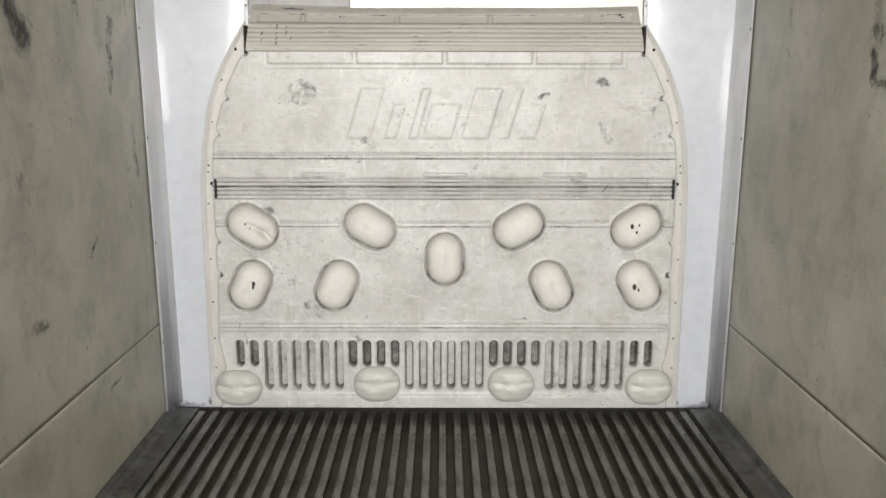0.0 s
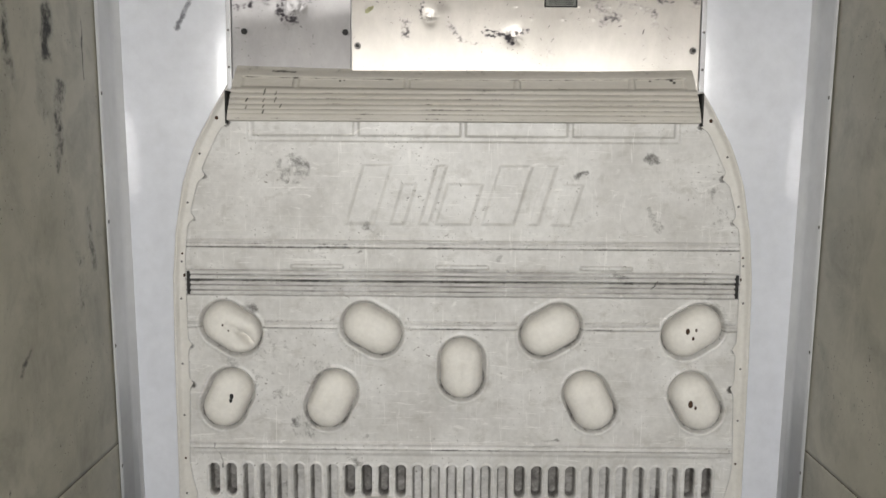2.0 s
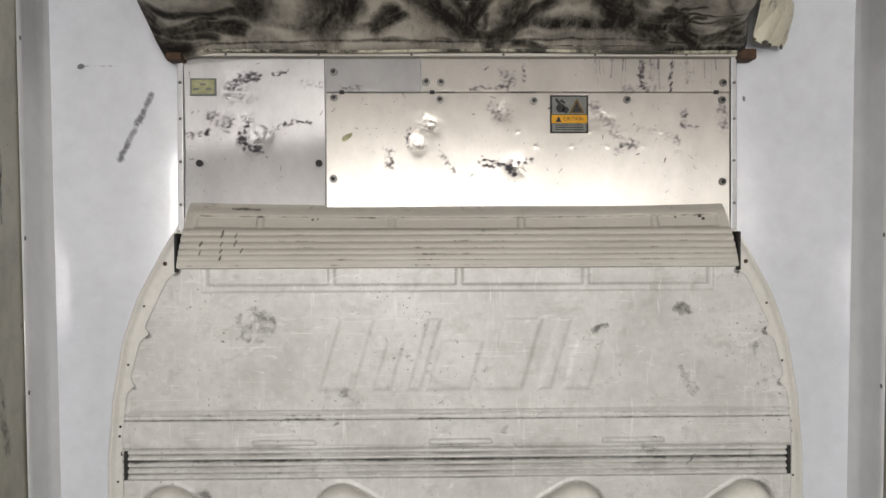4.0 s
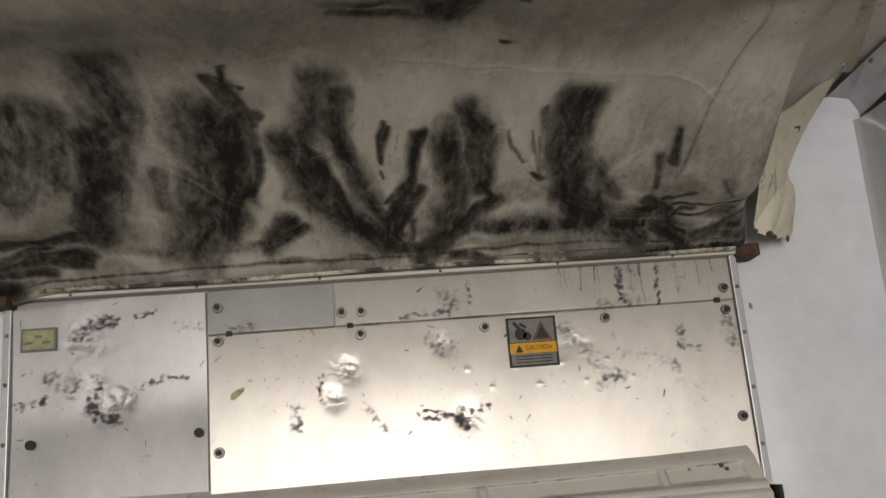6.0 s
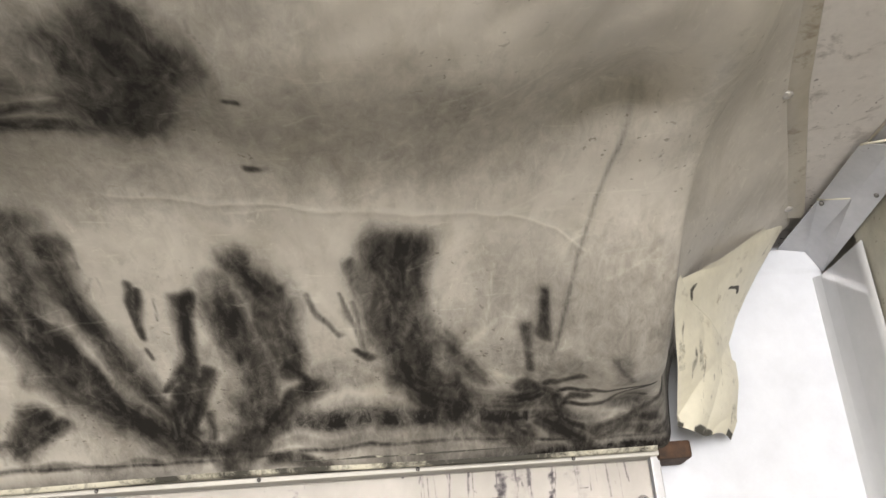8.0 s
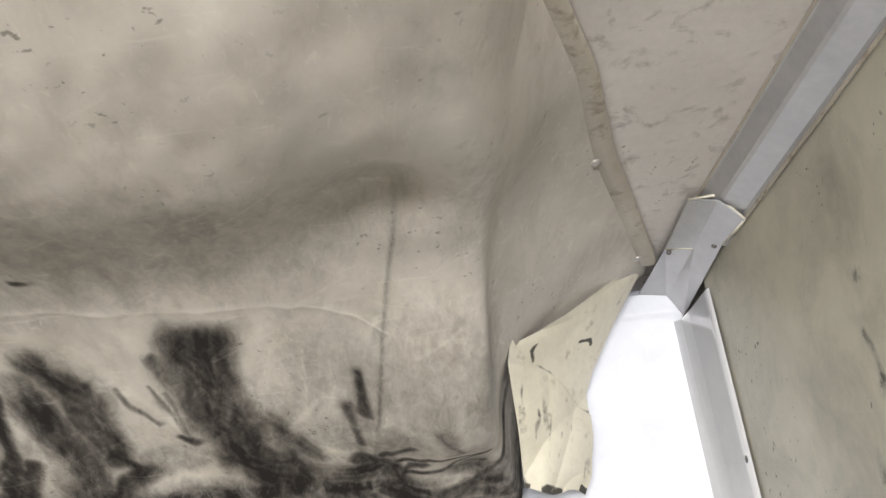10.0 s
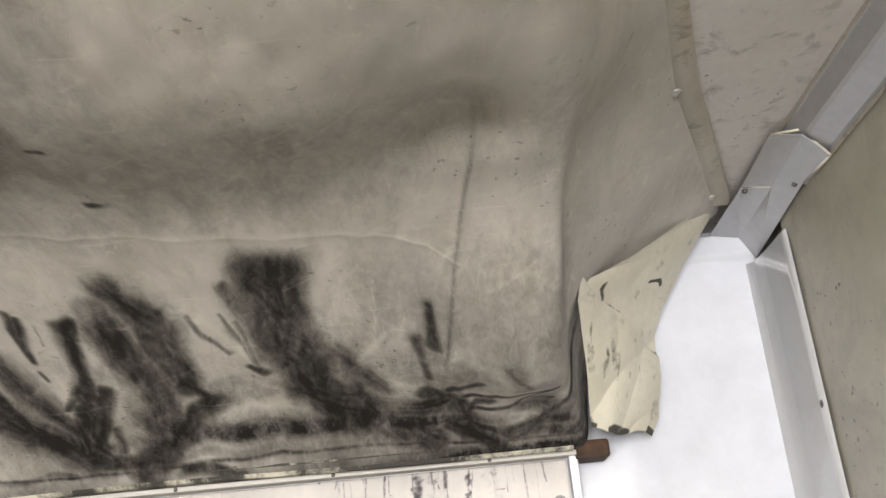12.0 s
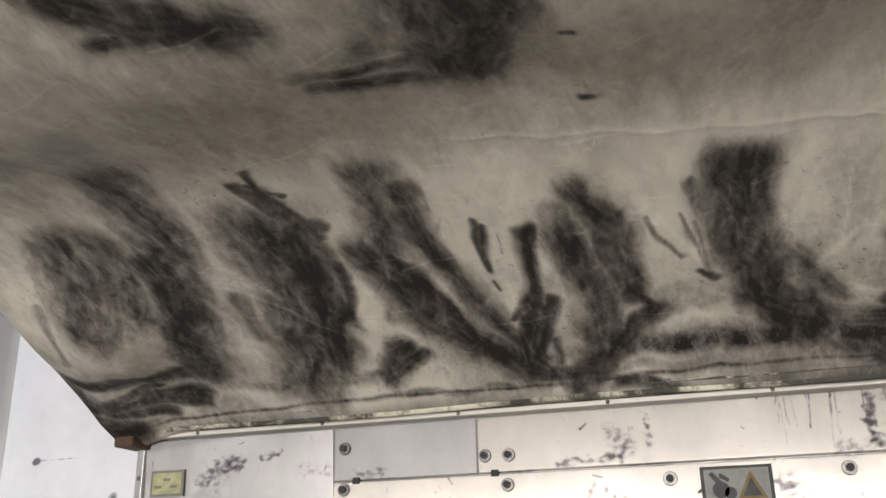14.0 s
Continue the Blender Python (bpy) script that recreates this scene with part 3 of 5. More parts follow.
def face_panel(name, z0, z1, rows, cols, label, straight):
    Z, U = np.meshgrid(np.linspace(z0, z1, rows), np.linspace(-1, 1, cols), indexing="ij")
    if straight:
        A = np.abs(U)
        X = np.sign(U) * np.where(A < 0.97, A * 0.985, 0.97 * 0.985 + (A - 0.97) / 0.03 * (body_half(Z) - 0.97 * 0.985))
    else:
        X = U * body_half(Z)
    Y = FACE - relief(X, Z)
    P = np.stack([X, Y, Z], -1)
    S = bulkhead_stain_shade(X, Z)
    G = np.maximum(slot_shade_grime(X, Z), 0.55 * S)
    # the same groove shade again, as crisp even lines in the colour
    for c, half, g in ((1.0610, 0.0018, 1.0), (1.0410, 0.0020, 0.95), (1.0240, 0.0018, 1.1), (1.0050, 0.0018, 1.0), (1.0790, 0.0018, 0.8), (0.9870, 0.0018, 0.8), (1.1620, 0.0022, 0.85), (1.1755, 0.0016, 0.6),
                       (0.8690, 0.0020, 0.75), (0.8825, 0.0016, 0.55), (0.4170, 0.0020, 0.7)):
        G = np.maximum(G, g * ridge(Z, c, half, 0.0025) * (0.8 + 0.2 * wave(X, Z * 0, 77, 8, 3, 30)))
    left, right = [], []
    for out, back in ((0.004, 0.006), (0.010, 0.030), (0.012, 0.124)):
        for side, store in ((0, left), (-1, right)):
            c = P[:, side].copy()
            c[:, 0] += out * (-1 if side == 0 else 1)
            c[:, 1] = FACE + back
            store.append(c)
    P = np.concatenate([np.stack(left[::-1], 1), P, np.stack(right, 1)], 1)
    S, G = [np.concatenate([np.repeat(v[:, :1], 3, 1), v, np.repeat(v[:, -1:], 3, 1)], 1) for v in (S, G)]
    low = P[:1].copy()
    low[..., 1] += 0.08
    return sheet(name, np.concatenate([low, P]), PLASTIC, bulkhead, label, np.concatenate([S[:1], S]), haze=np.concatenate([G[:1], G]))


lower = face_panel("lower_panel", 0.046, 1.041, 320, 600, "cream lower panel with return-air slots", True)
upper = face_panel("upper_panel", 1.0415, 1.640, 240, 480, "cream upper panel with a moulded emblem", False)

# rim flange against the front wall
n = 90
zr = np.linspace(0.004, 1.755, n)
outer, inner = rim_half(zr) * 1.008 + 0.012 * np.exp(-((zr - 1.45) / 0.18) ** 2), np.minimum(body_half(zr) - 0.03, rim_half(zr) - 0.03)
for sign in (-1, 1):
    cols = [(outer + 0.000, 4.425), (outer + 0.000, 4.385), (outer - 0.004, 4.378), (outer - 0.011, 4.378), (outer - 0.015, 4.388), (outer - 0.03, 4.391), (inner, 4.393)]
    P = np.stack([np.stack([sign * x, np.full(n, y), zr], -1) for x, y in cols], 1)
    cap = P[-1:].copy()
    cap[..., 1] = 4.425
    rim = sheet("rim", np.concatenate([P, cap]), RIMMAT, bulkhead, "cream flange with screws and brown grime")
    for z in (0.10, 0.19, 0.33, 0.50, 0.70, 0.95, 1.09, 1.12, 1.31, 1.49, 1.62):
        x = float(np.interp(z, zr, outer)) - 0.028
        b = bmesh.new()
        bmesh.ops.create_uvsphere(b, u_segments=8, v_segments=5, radius=0.0045 if z != 1.62 else 0.007, matrix=Matrix.Translation((sign * x, 4.390, z)) @ Matrix.Diagonal((1, 0.5, 1, 1)))
        part("screw", b, RUST if z in (1.62, 0.33, 1.12) else BOLT, rim, smooth=True)
    part("hinge_pin", box((min(sign * 0.985, sign * 1.03), 4.365, 1.036), (max(sign * 0.985, sign * 1.03), 4.388, 1.048), 0.002), RUST, bulkhead)
    part("hinge_end", box((sign * 0.978 - 0.005, 4.252, 0.992), (sign * 0.978 + 0.005, 4.30, 1.075), 0.001), DARK, bulkhead, "black hinge end gap")


# bumps: domed capsules
def dome(half_len, radius, height, segs=40, rings=10, dent=None):
    verts, faces = [], []
    for r in range(rings + 1):
        k = r / rings
        out = radius * math.cos(k * math.pi / 2) ** 0.72 if r < rings else 0.0
        up = height * math.sin(k * math.pi / 2) ** 0.8
        for s in range(segs):
            a = math.tau * s / segs
            cx = half_len if math.cos(a) >= 0 else -half_len
            x, z = cx * (1 - 0.35 * k * k) + out * math.cos(a), out * math.sin(a)
            y = -up
            if dent:
                near = math.exp(-((x - dent[0]) / 0.042) ** 2)
                y += dent[2] * near * (0.55 * math.exp(-((z - dent[1] + 0.25 * (x - 0.05)) / 0.010) ** 2) + 0.45 * math.exp(-((z - dent[1]) / 0.034) ** 2))
            verts.append((x, y, z))
    for r in range(rings):
        for s in range(segs):
            faces.append((r * segs + s, r * segs + (s + 1) % segs, (r + 1) * segs + (s + 1) % segs, (r + 1) * segs + s))
    faces.append(tuple(rings * segs + s for s in range(segs)))
    return verts, faces


plain = part("bump", dome(0.034, 0.077, 0.078), BUMPMAT, bulkhead, "rounded oval bump, yellowed", True)
for i, (bx, bz, a) in enumerate(BUMPS):
    if i == 0:
        ob = part("bump", dome(0.034, 0.077, 0.078, 72, 24, dent=(0.060, 0.004, 0.066)), BUMPMAT, bulkhead, "rounded oval bump, dented", True)
    elif i == 1:
        ob = plain
    else:
        ob = new("bump", plain.data)
        ob.parent = bulkhead
        tagged(ob, "rounded oval bump, yellowed")
    ob.matrix_basis = Matrix.Translation((bx, FACE + 0.036, bz)) @ Matrix.Rotation(radians(a), 4, "Y")
    if i in (0, 4, 5, 8):
        for dx, dz, r in {0: ((-0.02, 0.02, 0.004), (0.0, 0.0, 0.003)), 4: ((-0.03, 0.01, 0.009), (0.0, 0.015, 0.005), (-0.01, -0.015, 0.006)), 5: ((0.025, 0.02, 0.009), (0.022, 0.005, 0.007)),
                          8: ((-0.03, 0.005, 0.011), (-0.012, -0.008, 0.006))}[i]:
            b = bmesh.new()
            bmesh.ops.create_uvsphere(b, u_segments=8, v_segments=5, radius=r, matrix=Matrix.Translation((bx + dx, FACE - 0.0415, bz + dz)) @ Matrix.Diagonal((0.8, 0.25, 1.3, 1)))
            part("wear_hole", b, RUST if i != 5 else DARK, bulkhead, "worn dark hole", True)

for i, (ox, oz) in enumerate(OVALS):
    verts, faces = dome(0.022, 0.083, 0.050, 48, 12)
    verts = [(x, y + 0.010 * math.exp(-((z - 0.008 - 0.1 * abs(x)) / 0.010) ** 2) * (1 if i in (0, 1) else 0.6) + 0.002 * math.sin(70 * x + 40 * z + i * 2), z * 0.98) for x, y, z in verts]
    ob = part("bumper", (verts, faces), OVALMAT, bulkhead, "scraped oval plastic bumper", True)
    ob.location = (ox, FACE + 0.004, oz)

# ribbed top cover, leaning back
rows, cols = 150, 420
K, U = np.meshgrid(np.linspace(0, 1, rows), np.linspace(-1, 1, cols), indexing="ij")
X = U * (0.823 - 0.010 * K)
Z = 1.611 + (0.195 - 0.012 * (1 - U * U)) * K
h = np.zeros(X.shape)
for c in (1.613, 1.627, 1.642, 1.658, 1.677, 1.697, 1.716):
    h += 0.008 * ridge(Z, c, 0.0055, 0.006)
Zb = Z + 0.012 * (1 - U * U) * K
h -= 0.013 * ridge(Zb, 1.748, 0.017, 0.006) * (1 - sum(ridge(X, c, 0.008, 0.006) for c in (-0.594, -0.2, 0.19, 0.595))) * ridge(X, 0, 0.78, 0.01)
h -= 0.008 * step(1.775, 1.800, Zb)
Y = 4.244 + 0.112 * K ** 1.5 - h + 0.003 * wave(X, Z, 12, 6, 2, 7)
S = 0.30 * ridge(Zb, 1.727, 0.006, 0.01) + 0.30 * ridge(Zb, 1.797, 0.012, 0.02)
# shade between the ribs and along the recess edges, drawn in as dark lines
for c in (1.617, 1.633, 1.649, 1.668, 1.687, 1.7065):
    S = np.maximum(S, 0.34 * ridge(Z, c, 0.0022, 0.003))
S = np.maximum(S, 0.42 * ridge(Zb, 1.766, 0.0025, 0.003) * ridge(X, 0, 0.78, 0.01))
for c in (-0.594, -0.2, 0.19, 0.595):
    S = np.maximum(S, 0.42 * np.exp(-((np.abs(X - c) - 0.011) / 0.0035) ** 2) * ridge(Zb, 1.748, 0.017, 0.004))
for x, z0, z1 in ((-0.70, 1.70, 1.72), (-0.64, 1.655, 1.665), (-0.70, 1.655, 1.662), (-0.70, 1.675, 1.685), (-0.66, 1.70, 1.712), (-0.76, 1.65, 1.66), (-0.76, 1.675, 1.685), (-0.70, 1.635, 1.645), (-0.66, 1.675, 1.69)):
    S = np.maximum(S, stroke(X, Z, [(x, z0), (x + 0.004, z1)], 0.009, 0.95))
for x, z in ((-0.44, 1.752), (-0.425, 1.754), (0.66, 1.757), (0.735, 1.760), (0.745, 1.752)):
    S = np.maximum(S, stroke(X, Z, [(x, z), (x + 0.002, z)], 0.011, 1.0))
S = np.maximum(S, stroke(X, Z, [(-0.68, 1.786), (-0.60, 1.784)], 0.014, 0.7))
P = np.stack([X, Y, Z], -1)
edge = P[-1:].copy()
edge[..., 1] += 0.012
bot = P[:1].copy()
bot[..., 1] += 0.03
bot[..., 2] -= 0.004
sheet("top_cover", np.concatenate([bot, P, edge]), COVER, bulkhead, "dusty ribbed cream cover strip", np.concatenate([S[:1], S, S[-1:]]))
for sign in (-1, 1):
    part("cover_end_gap", box((sign * 0.828 - 0.0035, 4.246, 1.598), (sign * 0.828 + 0.0035, 4.335, 1.712), 0.002), DARK, bulkhead, "black rubber end strip")
    part("shoulder", prism([(sign * 0.80, 1.60), (sign * 0.86, 1.60), (sign * 0.842, 1.76), (sign * 0.80, 1.76)], 1, 4.368, 4.40), RIMMAT, bulkhead)

# ---- the evaporator's front panels ----
ALUY = 4.366
evap = thing("evaporator_housing", "dented bare aluminium evaporator housing above the bulkhead, stained black in places", "housing")
part("casing", box((-0.842, ALUY + 0.020, 1.60), (0.850, FRONT + 0.10, 2.262), 0.002), TRIMALU, evap, "aluminium casing")
DENTS = [(-0.629, 2.001, 0.045, 0.012), (-0.650, 2.06, 0.03, 0.006), (-0.667, 2.158, 0.05, 0.008), (-0.089, 2.038, 0.032, 0.008), (-0.120, 1.978, 0.024, 0.009), (0.177, 1.917, 0.030, 0.011), (0.136, 2.08, 0.032, 0.004),
         (0.438, 2.061, 0.04, 0.004), (-0.717, 2.069, 0.03, 0.006), (-0.58, 2.02, 0.03, 0.008)]


def lean_back(z):
    """The main plates lean back a little towards the top."""
    return 0.012 * (z - 2.244)


def alu_panel(x0, x1, z0, z1, y, seed, material=ALU):
    nx, nz = max(8, int((x1 - x0) / 0.0025)), max(8, int((z1 - z0) / 0.0025))
    Z, X = np.meshgrid(np.linspace(z0, z1, nz), np.linspace(x0, x1, nx), indexing="ij")
    d = 0.0007 * wave(X, Z, seed, 8, 2, 7)
    if seed == 71:
        d += 0.018 * (1 - np.sqrt(((Z - 1.985 - 0.08 * (X + 0.6)) / 0.26) ** 2 + 0.02)).clip(0, 1)
    S = np.zeros(X.shape)
    for k, (cx, cz, r, deep) in enumerate(DENTS):
        q = ((X - cx) ** 2 + (Z - cz) ** 2) / r ** 2
        crumple = np.abs(wave(X * 22, Z * 22, 40 + k, 12, 2, 9)) + 0.35 * np.abs(wave(X * 60, Z * 60, 140 + k, 12, 2, 9))
        d += deep * np.exp(-q * 1.3) * (0.15 + 0.12 * crumple)
        S = np.maximum(S, 0.62 * np.exp(-q * 0.9) * step(0.55, 1.0, np.abs(wave(X * 50, Z * 50, 60 + k, 10, 2, 10))))
    for k in range(14):
        cx, cz = 0.02 + 0.055 * k, 2.02 if k % 2 else 1.975
        if 0.18 < cx < 0.80:
            d -= 0.0006 * np.exp(-((X - cx) ** 2 + (Z - cz) ** 2) / 0.00003)
    rng = np.random.default_rng(seed)
    if seed == 74:
        for _ in range(26):
            cx, low = rng.uniform(0.42, 0.80), rng.uniform(2.15, 2.215)
            S = np.maximum(S, stroke(X + 0.0012 * wave(X, Z, 55, 8, 60, 160), Z, [(cx, 2.246), (cx + rng.uniform(-0.006, 0.006), low)], rng.uniform(0.0035, 0.006), rng.uniform(0.45, 0.85)))
    for _ in range(int(38 * (x1 - x0) * (z1 - z0) / 0.4)):
        cx, cz, ang, ln = rng.uniform(x0, x1), rng.uniform(max(z0, 1.88), z1), rng.uniform(0, 3.14), rng.uniform(0.002, 0.018)
        S = np.maximum(S, stroke(X, Z, [(cx, cz), (cx + ln * math.cos(ang), cz + ln * math.sin(ang))], rng.uniform(0.003, 0.007), rng.uniform(0.45, 0.95)))
    S = np.maximum(S, 0.62 * np.exp(-((Z - 2.141) / 0.004) ** 2) * step(-0.2, 0.8, wave(X * 2, Z, 56, 10, 5, 30)) * (X > -0.4))
    for path, w, a in (([(-0.69, 2.16), (-0.66, 2.185), (-0.61, 2.19)], 0.03, 0.9), ([(-0.66, 2.0), (-0.645, 1.975), (-0.61, 1.965)], 0.03, 0.95), ([(-0.64, 2.045), (-0.66, 2.015)], 0.02, 0.85),
                       ([(-0.82, 2.015), (-0.76, 2.02)], 0.02, 0.85), ([(-0.74, 2.065), (-0.70, 2.05)], 0.055, 0.62), ([(-0.56, 2.197), (-0.52, 2.203)], 0.014, 0.85), ([(-0.56, 2.035), (-0.50, 2.052), (-0.45, 2.05)], 0.014, 0.75),
                       ([(-0.48, 2.17), (-0.41, 2.165)], 0.03, 0.5), ([(-0.155, 1.98), (-0.15, 2.03)], 0.013, 0.75), ([(-0.21, 1.915), (-0.20, 1.96)], 0.03, 0.62), ([(-0.05, 1.95), (-0.01, 1.90)], 0.022, 0.62),
                       ([(-0.01, 1.902), (0.05, 1.885), (0.10, 1.892)], 0.010, 0.55), ([(0.08, 1.917), (0.15, 1.920)], 0.012, 0.85), ([(0.06, 1.93), (0.13, 1.932)], 0.008, 0.7), ([(0.155, 1.915), (0.17, 1.89)], 0.022, 1.0),
                       ([(0.19, 1.925), (0.225, 1.935)], 0.018, 0.85), ([(0.42, 2.10), (0.46, 2.05), (0.50, 2.00)], 0.04, 0.60), ([(0.49, 1.965), (0.54, 1.985)], 0.035, 0.66), ([(0.56, 2.03), (0.67, 2.0), (0.68, 1.96)], 0.03, 0.50),
                       ([(0.695, 2.08), (0.695, 2.04)], 0.02, 0.66), ([(0.70, 2.035), (0.74, 2.034)], 0.008, 0.7), ([(0.815, 2.09), (0.82, 2.03)], 0.04, 0.55), ([(0.57, 2.235), (0.565, 2.19), (0.575, 2.15)], 0.016, 0.9),
                       ([(0.66, 2.23), (0.655, 2.15)], 0.010, 0.9), ([(0.50, 2.15), (0.62, 2.155)], 0.025, 0.6), ([(0.60, 2.23), (0.60, 2.15)], 0.03, 0.5), ([(0.70, 2.23), (0.71, 2.18)], 0.03, 0.45), ([(0.20, 2.23), (0.205, 2.17)], 0.012, 0.6),
                       ([(0.14, 2.20), (0.16, 2.17)], 0.04, 0.52), ([(0.04, 2.152), (0.15, 2.157)], 0.014, 0.75), ([(-0.36, 2.150), (-0.30, 2.157)], 0.016, 0.7), ([(0.10, 2.10), (0.12, 2.06), (0.16, 2.06), (0.15, 2.10)], 0.03, 0.50),
                       ([(0.30, 1.87), (0.32, 1.855)], 0.02, 0.4)):
        S = np.maximum(S, stroke(X + 0.0035 * wave(X, Z, 53, 12, 100, 400), Z + 0.0035 * wave(X, Z, 54, 12, 100, 400), path, w * 1.55, a) * np.clip(0.88 + 0.34 * wave(X * 0.8, Z * 1.3, 57, 16, 90, 520), 0.1, 1.1))
    P = np.stack([X, y + d * 0.8 + (lean_back(Z) if seed != 71 else 0), Z], -1)
    first, last = P[:1].copy(), P[-1:].copy()
    first[..., 1] = last[..., 1] = ALUY + 0.023
    P = np.concatenate([first, P, last])
    S = np.concatenate([S[:1], S, S[-1:]])
    l, r = P[:, :1].copy(), P[:, -1:].copy()
    l[..., 1] = r[..., 1] = ALUY + 0.023
    return sheet("panel", np.concatenate([l, P, r], 1), material, evap, "", np.concatenate([S[:, :1], S, S[:, -1:]], 1))


alu_panel(-0.832, -0.4045, 1.72, 2.244, ALUY, 71, ALU_SHADED)
alu_panel(-0.4005, 0.838, 1.72, 2.1395, ALUY, 72)
alu_panel(-0.4005, -0.1115, 2.1425, 2.244, ALUY + 0.001, 73, ALU_SHADED)
alu_panel(-0.1085, 0.838, 2.1425, 2.244, ALUY - 0.002, 74)
for sign, x in ((-1, -0.841), (1, 0.851)):
    part("edge_strip", box((x - 0.0085, ALUY - 0.006, 1.72), (x + 0.0085, FRONT + 0.08, 2.255), 0.002), TRIMALU, evap)
    for z in (1.80, 1.93, 2.06, 2.17):
        b = bmesh.new()
        bmesh.ops.create_uvsphere(b, u_segments=8, v_segments=5, radius=0.005, matrix=Matrix.Translation((x, ALUY - 0.006, z)) @ Matrix.Diagonal((1, 0.6, 1, 1)))
        part("rivet", b, BOLT, evap, smooth=True)


def bolt(x, z):
    y = ALUY + lean_back(z)
    b = bmesh.new()
    bmesh.ops.create_cone(b, cap_ends=True, segments=24, radius1=0.0125, radius2=0.0115, depth=0.004, matrix=Matrix.Translation((x, y - 0.004, z)) @ Matrix.Rotation(radians(90), 4, "X"))
    washer = part("bolt", b, BOLT, evap, "washered hex bolt")
    b = bmesh.new()
    bmesh.ops.create_cone(b, cap_ends=True, segments=6, radius1=0.0078, radius2=0.0072, depth=0.007, matrix=Matrix.Translation((x, y - 0.009, z)) @ Matrix.Rotation(radians(90), 4, "X"))
    part("head", b, BOLT, washer)
    b = bmesh.new()
    bmesh.ops.create_cone(b, cap_ends=True, segments=10, radius1=0.0066, radius2=0.0066, depth=0.002, matrix=Matrix.Translation((x, y - 0.0130, z)) @ Matrix.Rotation(radians(90), 4, "X"))
    part("socket", b, DARK, washer)


for x, z in ((-0.377, 2.203), (-0.377, 2.125), (-0.095, 2.173), (-0.050, 2.172), (-0.054, 2.119), (0.234, 2.115), (0.521, 2.118), (0.815, 2.117), (0.818, 2.170), (-0.379, 1.877), (0.815, 1.866)):
    bolt(x, z)
for x, z in ((-0.785, 1.926), (-0.423, 1.925)):
    b = bmesh.new()
    bmesh.ops.create_cone(b, cap_ends=True, segments=20, radius1=0.0105, radius2=0.0105, depth=0.004, matrix=Matrix.Translation((x, ALUY - 0.003, z)) @ Matrix.Rotation(radians(90), 4, "X"))
    part("bolt_hole", b, DARK, evap, "open black bolt hole")
for x, z in ((-0.352, 2.141), (-0.077, 2.141), (0.797, 2.141)):
    part("notch", box((x - 0.007, ALUY - 0.005, z - 0.006), (x + 0.007, ALUY + 0.006, z + 0.006)), DARK, evap)

# caution label and small plate
lab = part("caution_label", box((0.284, ALUY - 0.006, 2.015), (0.401, ALUY - 0.002, 2.131)), STICK_K, evap, "worn orange and grey caution label")
front = ALUY - 0.0068
part("print_field", box((0.290, front + 0.0004, 2.020), (0.395, ALUY - 0.004, 2.045)), STICK_G, lab)
part("band", box((0.288, front - 0.0006, 2.046), (0.397, ALUY - 0.004, 2.071)), STICK_Y, lab, "orange band")
part("picture", box((0.290, front - 0.0003, 2.073), (0.395, ALUY - 0.004, 2.126)), STICK_G, lab)


def plate(name, pts, y, material, parent):
    part(name, prism(pts, 1, y - 0.0008, y), material, parent)


plate("triangle", [(0.342, 2.076), (0.389, 2.076), (0.3655, 2.122)], front - 0.0004, STICK_B, lab)
plate("triangle", [(0.350, 2.080), (0.381, 2.080), (0.3655, 2.111)], front - 0.0014, STICK_K, lab)
plate("triangle", [(0.300, 2.049), (0.319, 2.049), (0.3095, 2.067)], front - 0.0007, STICK_K, lab)
for cx, cz, r in ((0.316, 2.092, 0.014), (0.331, 2.086, 0.010)):
    b = bmesh.new()
    bmesh.ops.create_cone(b, cap_ends=True, segments=18, radius1=r, radius2=r, depth=0.001, matrix=Matrix.Translation((cx, front - 0.0009, cz)) @ Matrix.Rotation(radians(90), 4, "X"))
    part("belt_mark", b, STICK_K, lab)
plate("belt_mark", [(0.298, 2.118), (0.304, 2.122), (0.318, 2.106), (0.311, 2.100)], front - 0.0004, STICK_K, lab)
plate("belt_mark", [(0.316, 2.120), (0.331, 2.110), (0.329, 2.104), (0.314, 2.112)], front - 0.0004, STICK_K, lab)
for z in (2.040, 2.033, 2.026):
    plate("text_bar", [(0.300, z - 0.0012), (0.386, z - 0.0012), (0.386, z + 0.0012), (0.300, z + 0.0012)], front + 0.0004, STICK_K, lab)
word = bpy.data.curves.new("caution_word", "FONT")
word.body, word.size, word.extrude, word.align_x, word.align_y = "CAUTION", 0.0150, 0.0003, "LEFT", "CENTER"
text_tmp = new("caution_word", word)
bpy.context.view_layer.update()
text_mesh = bpy.data.meshes.new_from_object(text_tmp.evaluated_get(bpy.context.evaluated_depsgraph_get()))
bpy.data.objects.remove(text_tmp)
text_mesh.materials.clear()
text_mesh.materials.append(STICK_K)
wordob = new("caution_word", text_mesh)
wordob.parent = lab
wordob.matrix_basis = Matrix.Translation((0.3235, front - 0.0010, 2.0585)) @ Matrix.Rotation(radians(90), 4, "X") @ Matrix.Diagonal((0.92, 1, 1, 1))
part("tape_scrap", prism([(-0.352, 1.992), (-0.343, 1.990), (-0.322, 2.008), (-0.320, 2.018), (-0.338, 2.013), (-0.351, 2.004)], 1, ALUY - 0.004, ALUY + 0.001), STICK_N, evap, "olive scrap of old tape")
small = part("small_label", box((-0.811, ALUY - 0.005, 2.131), (-0.733, ALUY - 0.001, 2.183)), STICK_G, evap, "small worn olive label")
